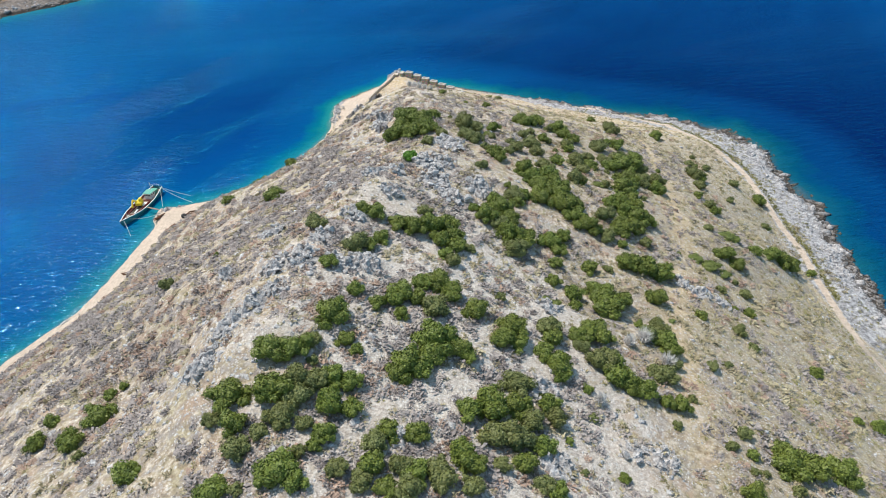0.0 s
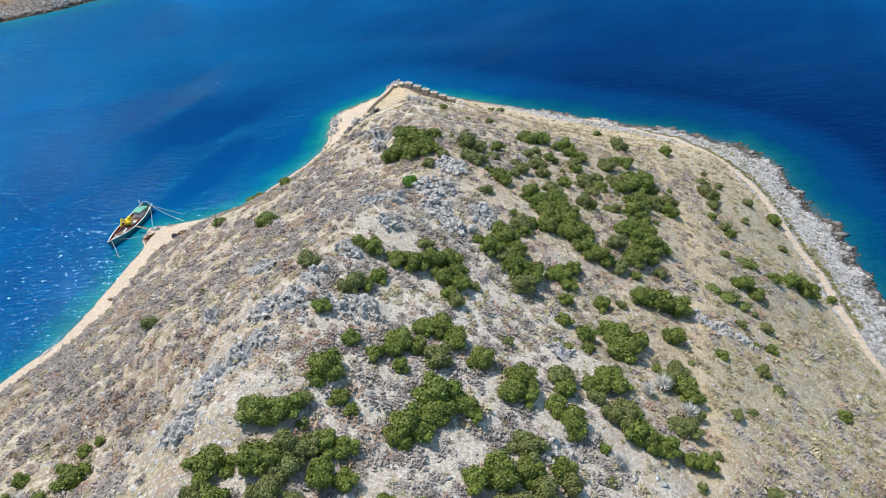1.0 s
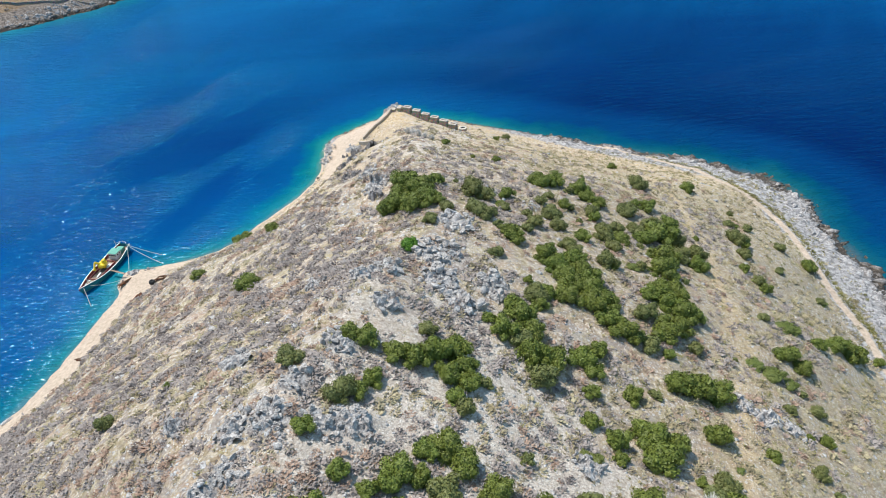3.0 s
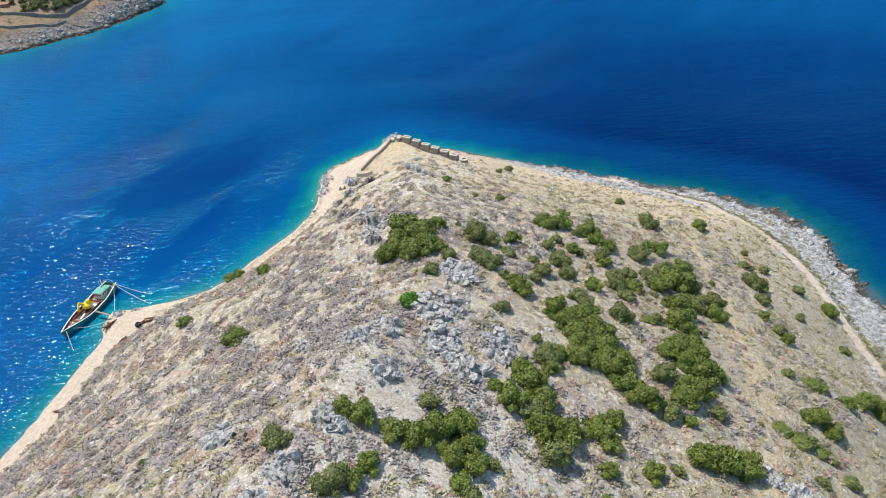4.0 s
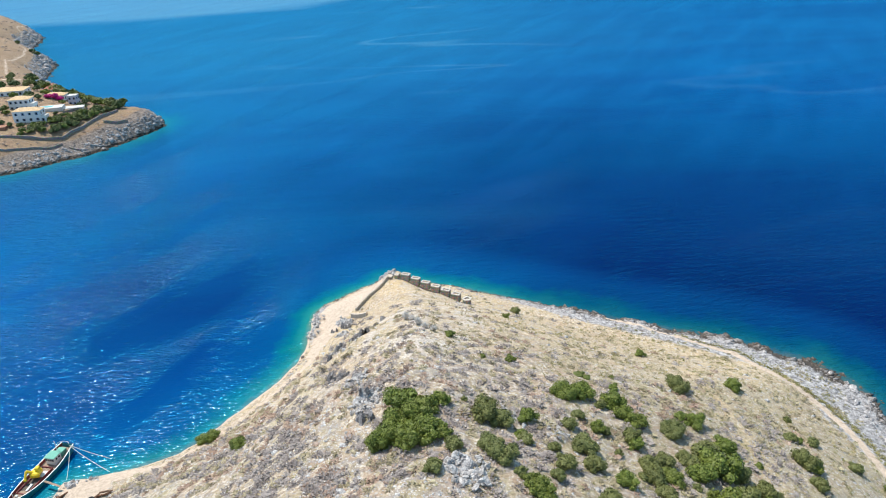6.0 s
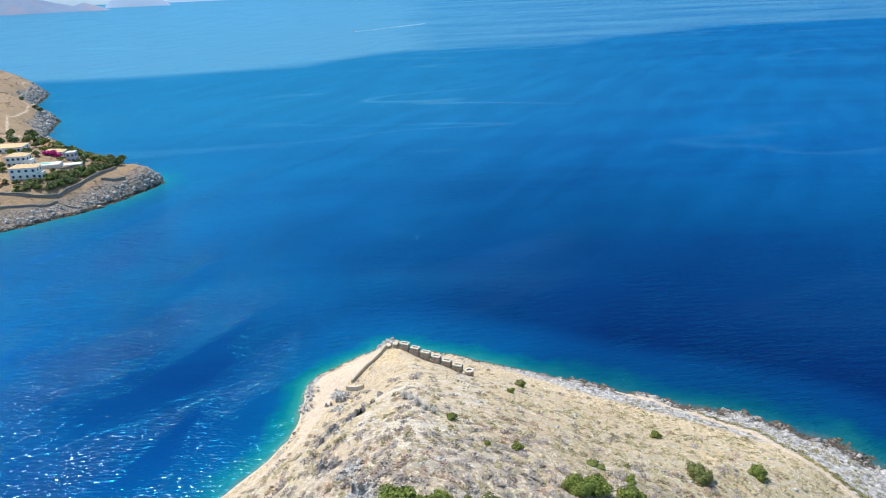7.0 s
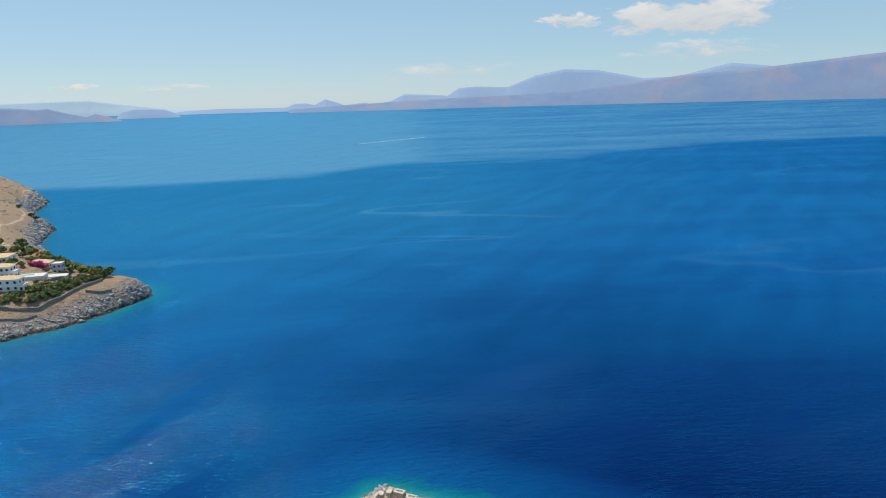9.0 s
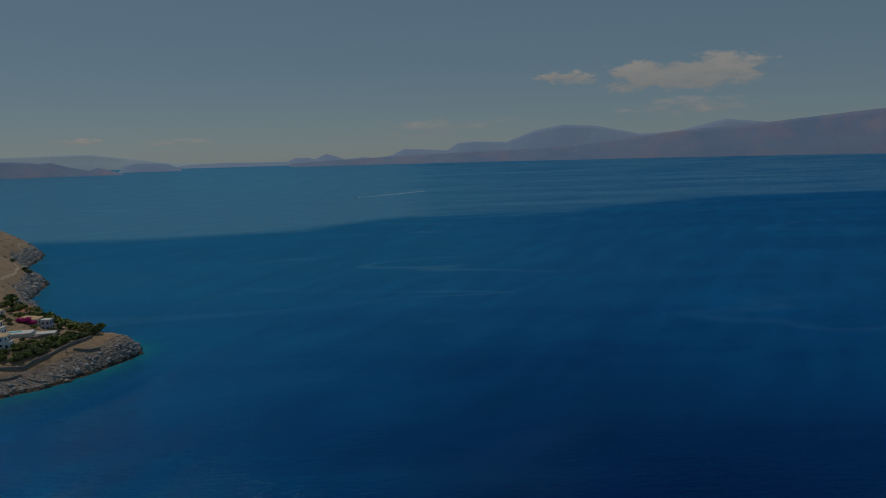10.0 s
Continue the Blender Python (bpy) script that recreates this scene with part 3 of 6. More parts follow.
def cloud_material(seed, soft):
    m = Nodes("cloud")
    u = m.coord("Generated")
    sep = m.add("ShaderNodeSeparateXYZ", Vector=u)
    ex = m.calc("MULTIPLY", m.calc("SUBTRACT", sep.outputs[0], 0.5), 2.0)
    ez = m.calc("MULTIPLY", m.calc("SUBTRACT", sep.outputs[2], 0.45), 2.0)
    fade = m.calc("SUBTRACT", 1.0, m.calc("ADD", m.calc("MULTIPLY", ex, ex), m.calc("MULTIPLY", ez, ez)))
    mp = m.add("ShaderNodeMapping", Scale=(3.2, 3.2, 1.7), Location=(seed, 0.0, seed * 0.7))
    m.put(mp.inputs["Vector"], u)
    n = m.noise(2.3, 8, 0.58, mp.outputs[0], 0.3)
    a = m.ramp(m.calc("ADD", n, m.calc("MULTIPLY", m.calc("SUBTRACT", fade, 0.5), 0.42)), [(0.5, 0.0), (0.5 + soft, 1.0)])
    shade = m.ramp(m.calc("ADD", m.calc("MULTIPLY", n, 0.7), m.calc("MULTIPLY", sep.outputs[2], 0.45)), [(0.45, (0.72, 0.77, 0.82)), (0.75, (0.95, 0.95, 0.95))])
    tr = m.add("ShaderNodeBsdfTransparent")
    em = m.add("ShaderNodeEmission", Color=shade, Strength=0.92)
    mx = m.t.nodes.new("ShaderNodeMixShader")
    m.put(mx.inputs[0], m.calc("MULTIPLY", a, 0.85))
    m.put(mx.inputs[1], tr.outputs[0])
    m.put(mx.inputs[2], em.outputs[0])
    m.put(m.t.nodes["Material Output"].inputs["Surface"], mx.outputs[0])
    return m.mat


def cloud(az, el, wide, tall, seed, soft, label):
    """Sky backdrop: a bank of cloud over the far hills."""
    d = 4850.0
    c = Vector((math.sin(radians(az)) * d, 93 + math.cos(radians(az)) * d, 115.7 + math.tan(radians(el)) * d))
    w, h = math.tan(radians(wide / 2)) * d, math.tan(radians(tall / 2)) * d
    ob = link_mesh("backdrop_cloud", [(-w, 0, -h), (w, 0, -h), (w, 0, h), (-w, 0, h)], [(0, 1, 2, 3)], cloud_material(seed, soft))
    ob.matrix_world = Matrix.Translation(c) @ Matrix.Rotation(radians(-az), 4, "Z")
    ob.visible_shadow = False
    return tagged(ob, label, "cloud", kind="structure")


cloud(22.2, 5.7, 19, 3.6, 3.1, 0.12, "white heaped summer cloud")
cloud(13.2, 5.7, 6.5, 1.5, 8.3, 0.14, "small white summer cloud")
cloud(23, 3.1, 14, 2.2, 7.7, 0.35, "thin white cloud bank")
cloud(3, 2.2, 18, 2.0, 11.3, 0.45, "faint low cloud over the hills")
cloud(-24.2, 1.45, 5, 0.8, 15.2, 0.25, "small white cloud")
cloud(-17, 1.3, 8, 0.9, 19.9, 0.4, "faint low cloud")


# ---- shrubs ----
def leaf_crown(seed, leaves, size, lumps=12, flat=0.8):
    """Crown of unit radius: leaf sprays over many uneven lobes with gaps between them, each lobe dense inside."""
    r = np.random.RandomState(seed)
    a, q = r.uniform(0, 2 * np.pi, lumps), r.uniform(0.2, 0.7, lumps)
    lobes = np.stack([q * np.cos(a), q * np.sin(a), r.uniform(0.25, 0.75, lumps) * (1.15 - 0.65 * q), r.uniform(0.2, 0.36, lumps)], 1)
    lobes = np.concatenate([lobes, [(0, 0, 0.42, 0.5)]])
    bm = bmesh.new()
    for x, y, z, k in lobes:
        g = bmesh.ops.create_icosphere(bm, subdivisions=2 if k > 0.45 else 1, radius=k * 0.86)
        for w in g["verts"]:
            w.co = w.co * r.uniform(0.85, 1.1) + Vector((x, y, z))
            w.co.z = max(w.co.z * flat * 1.2, 0.02)
    bm.verts.index_update()
    core_v = np.array([tuple(w.co) for w in bm.verts])
    core_f = [tuple(w.index for w in p.verts) for p in bm.faces]
    bm.free()
    pick = lobes[r.choice(len(lobes), leaves, p=lobes[:, 3] ** 2 / (lobes[:, 3] ** 2).sum())]
    n = r.normal(size=(leaves, 3))
    n[:, 2] = np.where(r.rand(leaves) < 0.85, np.abs(n[:, 2]) + 0.05, -np.abs(n[:, 2]) * 0.6)
    n /= np.linalg.norm(n, axis=1)[:, None]
    c = pick[:, :3] + n * (pick[:, 3] * r.uniform(0.82, 1.14, leaves))[:, None]
    c[:, 2] = np.maximum(c[:, 2] * flat * 1.2, 0.03)
    n = n + r.normal(0, 0.45, size=(leaves, 3))
    n /= np.linalg.norm(n, axis=1)[:, None]
    t = np.cross(n, r.normal(size=(leaves, 3)))
    t /= np.linalg.norm(t, axis=1)[:, None]
    b = np.cross(n, t)
    s = (size * r.uniform(0.6, 1.4, leaves))[:, None]
    v = np.stack([c - t * s * 0.7 - b * s * 0.35, c + t * s * 0.55 - b * s * 0.45, c + t * s * 0.05 + b * s * 0.8], 1).reshape(-1, 3)
    faces = [tuple(q) for q in np.arange(leaves * 3).reshape(-1, 3)] + [tuple(i + leaves * 3 for i in q) for q in core_f]
    return np.concatenate([v, core_v]), faces


def shrub_kind(seed, leaves, size, mat, label, stems=5):
    """An evergreen bush of unit radius on several short leaning stems."""
    base = new("shrub")
    rng = np.random.RandomState(seed + 500)
    bm = bmesh.new()
    for k in range(stems):
        a, lean = rng.uniform(0, 6.28), rng.uniform(0.15, 0.45)
        top = Vector((math.cos(a) * lean, math.sin(a) * lean, rng.uniform(0.4, 0.65)))
        g = bmesh.ops.create_cone(bm, segments=6, radius1=0.05, radius2=0.02, depth=1.0)
        q = top.to_track_quat("Z", "Y").to_matrix().to_4x4()
        bmesh.ops.transform(bm, matrix=Matrix.Translation(top / 2 - Vector((0, 0, 0.06))) @ q @ Matrix.Diagonal((1, 1, top.length * 1.15, 1)), verts=g["verts"])
    part("stem", bm, M_BARK, base)
    v, f = leaf_crown(seed, leaves, size)
    link_mesh("crown", v, f, mat, base)
    return tagged(base, label, "shrub", "shrubs on the hillside")


def shrub_set(seed, mat, dense, round_, small):
    """Three sizes of one kind of shrub, several forms each."""
    return {"big": [shrub_kind(seed + k, 3000, 0.062, mat, dense) for k in range(4)],
            "mid": [shrub_kind(seed + 10 + k, 2000, 0.075, mat, round_) for k in range(3)],
            "small": [shrub_kind(seed + 20 + k, 900, 0.11, mat, small) for k in range(3)]}


EVERGREEN = shrub_set(1, M_LEAF, "dense dark green evergreen shrub on stony ground", "rounded dark green evergreen shrub on stony ground", "small round dark green shrub on dry ground")
GREYGREEN = shrub_set(41, M_LEAF_OLIVE, "olive green evergreen shrub on stony ground", "olive green rounded shrub among dry scrub", "small olive green shrub on dry ground")
SHRUB_FRESH = shrub_kind(15, 2800, 0.07, M_LEAF_LIGHT, "fresh green rounded shrub beside grey rocks")
SHRUB_CREEPING = shrub_kind(85, 1500, 0.08, M_LEAF_CREEP, "low spreading yellow-green shrub on the slope")

# x, y and radius of each, by kind
DARK_A = [(-9, 47.1, 1.76), (-28.1, 47.6, 2.29), (-18.9, 48, 1.78), (-22.4, 48.3, 1.8), (-20.7, 48.7, 3.04), (11.2, 48.7, 1.75), (-5.3, 49.1, 2.16), (-10.3, 49.9, 2.16),
          (1.3, 50.3, 1.84), (0.1, 52, 2.3), (7.6, 52.1, 2.14), (38.3, 52.2, 2.35), (-17.2, 52.4, 1.1), (20.6, 53.2, 0.91), (-16.4, 54.2, 1.78), (-41.6, 54.6, 2.1),
          (-5.5, 54.9, 1.88), (-8.5, 55.1, 2.06), (10.3, 55.4, 1.98), (-27.3, 56.7, 2.25), (14.4, 57.8, 0.75), (-13.3, 58, 1.91), (46.7, 58.7, 3.05), (50.3, 58.7, 2.92),
          (-15.7, 58.8, 2.37), (55.4, 59.3, 3.03), (1.4, 59.4, 2.05), (41.4, 59.6, 1.06), (-24, 60.3, 2.03), (-22.9, 60.7, 2.8), (4.5, 60.7, 3.12), (-28.6, 60.9, 2.87)]
DARK_B = [(46.8, 61.3, 2.1), (7.6, 61.6, 2.53), (-13.5, 62.4, 1.97), (-15.6, 63, 2.05), (12.4, 63.1, 1.9), (-7.4, 64.9, 2.01), (-54.5, 65.4, 2.36), (-4.4, 65.6, 2.19),
          (-6.3, 66.2, 3), (-20.7, 67, 2.5), (-24, 67.2, 2.52), (33.2, 67.3, 1.82), (31, 67.4, 1.52), (19.1, 67.5, 0.99), (-12.9, 67.8, 1.15), (-61.3, 68.1, 1.87),
          (-3.2, 68.7, 2.57), (27.9, 68.9, 2.16), (15.6, 69.2, 1.87), (-14.4, 69.4, 1.57), (1.9, 69.6, 1.7), (26, 69.9, 2.43), (-52.2, 70.5, 2.75), (0.4, 70.5, 2.63),
          (15.1, 71, 2.6), (24.1, 71.1, 2.89), (-2.3, 71.3, 3.3), (-61.5, 73, 1.6), (13.8, 73.3, 1.9), (-16.5, 73.8, 2.8), (71.9, 73.8, 1.97), (10.1, 74, 1.88)]
DARK_C = [(7.6, 74.1, 2.31), (68.4, 74.3, 1.09), (-52.8, 76, 1.25), (-6.8, 76.2, 1.4), (15.7, 76.2, 2.14), (-50.9, 76.8, 0.93), (9.3, 76.9, 2.82), (-10.4, 77.9, 1.5),
          (-8.1, 78.7, 1.96), (4.4, 78.9, 2.46), (19.9, 79.2, 2.03), (-13.8, 80, 1.7), (36.3, 80, 2.09), (22.4, 80.1, 3.23), (-4.4, 80.2, 1.81), (24.8, 80.3, 1.79),
          (-6.5, 80.8, 2.53), (35.6, 82.5, 2.64), (0.8, 82.7, 2.41), (-3.9, 83.9, 1.95), (-0.8, 85, 2.63), (-17.9, 85.6, 1.86), (66.9, 86.1, 1.71), (32.4, 86.2, 1.07),
          (22, 88.5, 1.35), (27.7, 89.8, 3.84), (22, 91.6, 2.02), (31.2, 92.6, 2.32), (-11.7, 92.6, 1.7), (47.1, 93.6, 1.31), (0.6, 93.6, 1.75), (27.3, 93.7, 3.06)]
DARK_D = [(19.3, 94.9, 1.61), (38.9, 95.2, 2.53), (-9.9, 95.2, 1.82), (2.4, 96.3, 2.06), (-0.3, 97.8, 2.32), (1.9, 99.7, 2.37), (59.7, 99.8, 1.43), (56.7, 100, 0.9),
          (-4.5, 100.2, 2.68), (20.6, 100.6, 1.62), (-7.3, 100.8, 2.25), (27.6, 101.3, 1.95), (-1.7, 101.7, 2.73), (-11.3, 102.8, 2.27), (0.9, 103.1, 2.78), (-13.3, 103.2, 1.75),
          (-40.9, 103.8, 0.92), (42.6, 104.8, 3.2), (39.1, 104.9, 3.64), (35.8, 105.1, 2.76), (21.9, 105.3, 2.07), (15, 105.5, 2.96), (12.4, 105.9, 2.94), (20.9, 107.2, 2.77),
          (23.8, 109.5, 2.03), (8.9, 109.9, 2.5), (13.7, 111.3, 2.66), (6.6, 112, 1.31), (36.8, 112.1, 1.41), (12.2, 114, 3.09), (31.4, 114.1, 1.93), (29.7, 115.4, 2.78)]
DARK_E = [(11.1, 116, 2.22), (65.1, 117.3, 2.57), (27.7, 117.5, 2.79), (37.7, 117.7, 3.14), (16.1, 118.4, 1.84), (62.7, 119.4, 2.56), (41.3, 120.2, 2.65), (25.4, 120.2, 2.86),
          (21.6, 121.3, 2.82), (18, 121.9, 1.89), (29.1, 122.3, 2), (27.9, 122.7, 2.93), (14.8, 124, 1.08), (25.7, 124, 3.39), (24.2, 124.6, 2.35), (43.2, 124.7, 3.22),
          (46.2, 124.9, 2.22), (40.9, 125.9, 2.68), (73.4, 126.9, 1.93), (22.2, 127.2, 2.93), (26.4, 128, 2.52), (38, 128.1, 2.16), (43.8, 129.5, 3.2), (79.5, 129.6, 2.87),
          (41, 129.7, 3.26), (25.6, 129.9, 3.02), (21.2, 130.1, 2.78), (83, 130.3, 3.73), (86.2, 131.6, 2.81), (93.2, 132.4, 1.54), (24.6, 132.7, 3.06), (19.6, 132.9, 2.72)]
DARK_F = [(33.7, 135.9, 1.68), (14.8, 136, 1.76), (45.6, 136.6, 2.02), (-36.3, 137.5, 2.74), (-37.8, 137.6, 1.6), (14.2, 137.8, 2.27), (44.1, 138.2, 3.58), (13.1, 139.5, 1.5),
          (47.5, 142.4, 2.33), (46.8, 144.6, 3.63), (29.4, 144.8, 2.02), (70.8, 144.8, 1.72), (56.2, 145.3, 1.73), (55.4, 146.1, 2.59), (-4.1, 149.1, 2.72), (38.8, 149.2, 2.45),
          (0.8, 149.4, 1.57), (-1.5, 150.7, 3.26), (-9.6, 150.7, 2.24), (-5.6, 151, 2.76), (-8.1, 151.1, 3.3), (45.1, 151.3, 2.78), (69, 151.3, 1.62), (14, 152.8, 1.32),
          (49.3, 154.9, 3.87), (-7.1, 155.2, 3.17), (-3.4, 155.4, 2.83), (35.1, 156.7, 1.92), (-1.8, 156.9, 2.86), (15.8, 158, 2.17), (0.8, 159.4, 2.02), (28.5, 159.4, 1.67)]
DARK_G = [(-5.5, 159.6, 3.48), (60.1, 159.8, 0.94), (-54.6, 159.9, 1.98), (54.1, 162, 2.77), (74.3, 163.6, 2.17), (37.3, 164.1, 2.27), (92.3, 164.2, 2.59), (35.3, 165.5, 2.27),
          (25.9, 168.5, 2.5), (51.4, 168.8, 2.43), (34.5, 169.4, 2.7), (24.5, 170.2, 2.89), (28.1, 170.2, 2.92), (48.6, 170.3, 1.35), (-39.5, 172.8, 2.43), (76.2, 173.2, 1.37),
          (36.5, 176.4, 1.21), (16.4, 182.4, 1.34), (10.9, 182.7, 0.73), (38.7, 184.3, 0.71), (70.8, 192.4, 2.42), (4.6, 193.5, 1.41), (-54.9, 201.9, 2.52), (-57.3, 202.5, 2.37),
          (54.2, 210, 1.69), (22.7, 231.4, 1.25), (76.6, 298.2, 1.25)]
OLIVE_A = [(-6.2, 46.8, 2.12), (0.7, 47.4, 1.8), (-25.6, 47.8, 1.1), (-11.5, 48.1, 1.77), (-2.1, 48.2, 2.16), (-14.7, 49.3, 1.61), (9.3, 49.6, 1.59), (-3.3, 49.7, 1.99),
           (-7.2, 49.8, 1.8), (-18.8, 51.7, 1.1), (4.8, 51.7, 1.59), (-26.4, 52.4, 2.07), (-10.1, 53, 1.84), (15.4, 53, 0.65), (45.8, 54.3, 1.2), (-23.7, 54.8, 1.51),
           (-18.8, 55.4, 1.5), (4.6, 55.6, 2.86), (7.5, 56.4, 2.52), (-21.5, 56.6, 2.28), (40.2, 56.7, 0.85), (41.9, 56.7, 0.86), (-30.6, 58.3, 1.52), (-19.4, 59.4, 2.12),
           (9.5, 59.7, 2.44), (38.7, 60.6, 1.14), (13.3, 61.4, 2.1), (-18, 61.8, 2.04), (-51.6, 62.1, 0.95), (-20.4, 62.3, 2.36), (18.8, 62.8, 0.87), (31.5, 63.6, 0.93)]
OLIVE_B = [(41.7, 63.7, 1.38), (-18.4, 65.4, 1), (8.5, 65.6, 2.78), (-18.9, 68.4, 1.72), (35.8, 69.2, 0.88), (22, 72.9, 2.62), (33, 73.4, 2.46), (31.4, 73.9, 1.77),
           (24.3, 75, 2.01), (20.1, 75.9, 1.61), (35.7, 76.7, 1.53), (-2, 78.2, 2.76), (42.9, 78.8, 1.4), (15.4, 79.6, 2.19), (46.5, 80.4, 0.99), (33.5, 83.5, 2.11),
           (8.6, 85.6, 1.26), (36.1, 86.7, 2.17), (55.2, 88, 1.32), (1.8, 91.8, 1.9), (54.3, 92.3, 1.58), (-13.8, 92.4, 2.49), (4.5, 97.7, 1.31), (-21.2, 98.6, 2.14),
           (-50.3, 100.8, 1.76), (13.4, 101.3, 2.87), (31.1, 102.3, 1.17), (55.8, 105.3, 1.31), (-2.7, 106.9, 1.83), (62.4, 107.3, 1.76), (10.9, 108.1, 2.2), (61.4, 110.7, 0.96)]
OLIVE_C = [(34.3, 113.5, 2.27), (42.9, 115.3, 1.71), (50.3, 115.5, 0.59), (15.6, 120, 2.55), (35, 121, 2.37), (10.4, 130.3, 1.58), (63, 130.6, 1.43), (32.3, 136.3, 2.62),
           (25.9, 137.4, 1.85), (39.7, 137.4, 1.75), (49.2, 137.4, 1.03), (25.2, 138.5, 2.17), (-0.7, 140.5, 1.76), (11.9, 141, 1.21), (17.8, 142, 1.54), (35.9, 143.8, 2.01),
           (8.9, 144.4, 2.65), (19.4, 145.1, 2.11), (11.3, 146.4, 1.57), (70.1, 146.7, 1.86), (2.6, 146.8, 2.06), (25, 147.4, 2.3), (8, 147.5, 2.71), (34.9, 147.5, 2.61),
           (51.5, 147.7, 2.8), (42.8, 148, 0.94), (88.1, 149.4, 1.45), (18.9, 150.3, 1.37), (56.2, 150.3, 2.9), (14.4, 150.5, 1.62), (35.2, 151.7, 2.1), (24.5, 151.9, 2.81)]
OLIVE_D = [(38.9, 152.9, 2.5), (30.8, 153.3, 1.05), (53.3, 154.3, 2.66), (79.7, 155.5, 1.44), (43.9, 155.7, 2.22), (11, 156.3, 2.57), (8.5, 157, 3.35), (23.2, 158.2, 1.75),
           (72.1, 158.3, 2.1), (49, 158.5, 3.56), (30.1, 159.1, 1.44), (34.7, 159.3, 2.19), (5.2, 161.5, 0.69), (25.8, 162.5, 1.45), (44.7, 163.2, 2.95), (43.4, 164.4, 1.93),
           (72.6, 165.5, 3.04), (31.6, 167.3, 1.51), (85.9, 167.9, 1.85), (80.1, 173.8, 1.85), (74.4, 173.9, 1.81), (79.3, 183, 1.12), (53.1, 184.7, 2.95), (55.4, 185.3, 1.94),
           (27.4, 245.9, 1.93)]
BRIGHT_A = [(18.4, 87.8, 1.64), (16.6, 88.2, 1.02), (39.9, 89.8, 0.9), (59.3, 112.3, 2.32), (56.4, 113.3, 2.98), (54.1, 115.8, 2.31), (68.6, 128.7, 2.8), (66.8, 129.3, 2.77),
            (37.6, 137.2, 1.95), (88.7, 149.2, 1.62), (32.2, 180.6, 1.37), (30.7, 181.7, 1.78)]
rng = np.random.RandomState(3)
prototypes_used = set()


def plant(kind, x, y, r, tall=1.0):
    m = pose(x, y, height_at(x, y) - 0.1 * r, rng.uniform(-4, 4), rng.uniform(-4, 4), rng.uniform(0, 360))
    m = m @ Matrix.Diagonal((r * rng.uniform(0.95, 1.15), r * rng.uniform(0.92, 1.08), r * tall, 1))
    if kind not in prototypes_used:
        prototypes_used.add(kind)
        kind.matrix_basis = m
        return kind
    ob = copy_thing(kind, Matrix())
    ob.matrix_basis = m
    return ob


for kinds, places in ((EVERGREEN, DARK_A + DARK_B + DARK_C + DARK_D + DARK_E + DARK_F + DARK_G), (GREYGREEN, OLIVE_A + OLIVE_B + OLIVE_C + OLIVE_D)):
    for x, y, r in places:
        r *= 1.1
        size = "small" if r < 1.5 else "mid" if r < 2.5 else "big"
        plant(kinds[size][rng.randint(len(kinds[size]))], x, y, r, rng.uniform(0.9, 1.15) * min(1.0, (3.2 / r) ** 0.5))
for x, y, r in BRIGHT_A:
    plant(SHRUB_CREEPING, x, y, r, 0.55)
plant(SHRUB_FRESH, -5.3, 129.3, 2.23)


# ---- scattered ground cover ----
def chunk(seed, cuts=1, rough=0.28, flat=0.75):
    """An angular stone of about unit radius."""
    bm = bmesh.new()
    bmesh.ops.create_icosphere(bm, subdivisions=cuts, radius=1.0)
    r = np.random.RandomState(seed)
    planes = [(Vector(r.normal(size=3)).normalized(), r.uniform(0.25, 0.7)) for _ in range(8)]
    for v in bm.verts:
        for n, d in planes:
            k = v.co.dot(n) - d
            if k > 0:
                v.co -= n * k * 0.92
        v.co *= 1 + r.uniform(-rough, rough) * 0.7
        v.co.z *= flat
    bmesh.ops.recalc_face_normals(bm, faces=bm.faces)
    return bm


def template(bm):
    bm.verts.index_update()
    v = np.array([tuple(a.co) for a in bm.verts])
    bmesh.ops.triangulate(bm, faces=bm.faces)
    f = np.array([[a.index for a in t.verts] for t in bm.faces])
    bm.free()
    return v, f


def cushion(seed, sprays=52):
    """A low uneven cushion of twigs, unit radius: stems fanning out from the root, and broken sprays over them."""
    r = np.random.RandomState(seed)
    v, f = [], []
    for k in range(sprays):
        n = r.normal(size=3)
        n[2] = abs(n[2]) + 0.15
        n /= np.linalg.norm(n)
        e = n * np.array([0.95, 0.95, 0.72]) * r.uniform(0.65, 1.12)
        t = np.cross(n, r.normal(size=3))
        t /= np.linalg.norm(t)
        i = len(v)
        if k % 2:
            w = r.uniform(0.1, 0.2)
            v += [e * 0.25, e + t * w, e - t * w]
        else:
            m = n + r.normal(0, 0.6, 3)
            b, w = np.cross(m / np.linalg.norm(m), t), r.uniform(0.1, 0.2)
            v += [e - t * w * 0.6 - b * w * 0.7, e + t * w * 0.6 - b * w * 0.6, e + b * w * 1.3]
        f.append([i, i + 1, i + 2])
    return np.array(v), np.array(f)


def tuft(seed, blades=9):
    """A tuft of grass blades, unit radius."""
    r = np.random.RandomState(seed)
    v, f = [], []
    for _ in range(blades):
        a, lean = r.uniform(0, 6.28), r.uniform(0.3, 1.0)
        d = np.array([np.cos(a), np.sin(a), 0])
        t = np.array([-d[1], d[0], 0]) * r.uniform(0.12, 0.24)
        c, i = d * r.uniform(0, 0.35), len(v)
        v += [c - t, c + t, c + d * lean + np.array([0, 0, r.uniform(0.5, 1.1)])]
        f.append([i, i + 1, i + 2])
    return np.array(v), np.array(f)


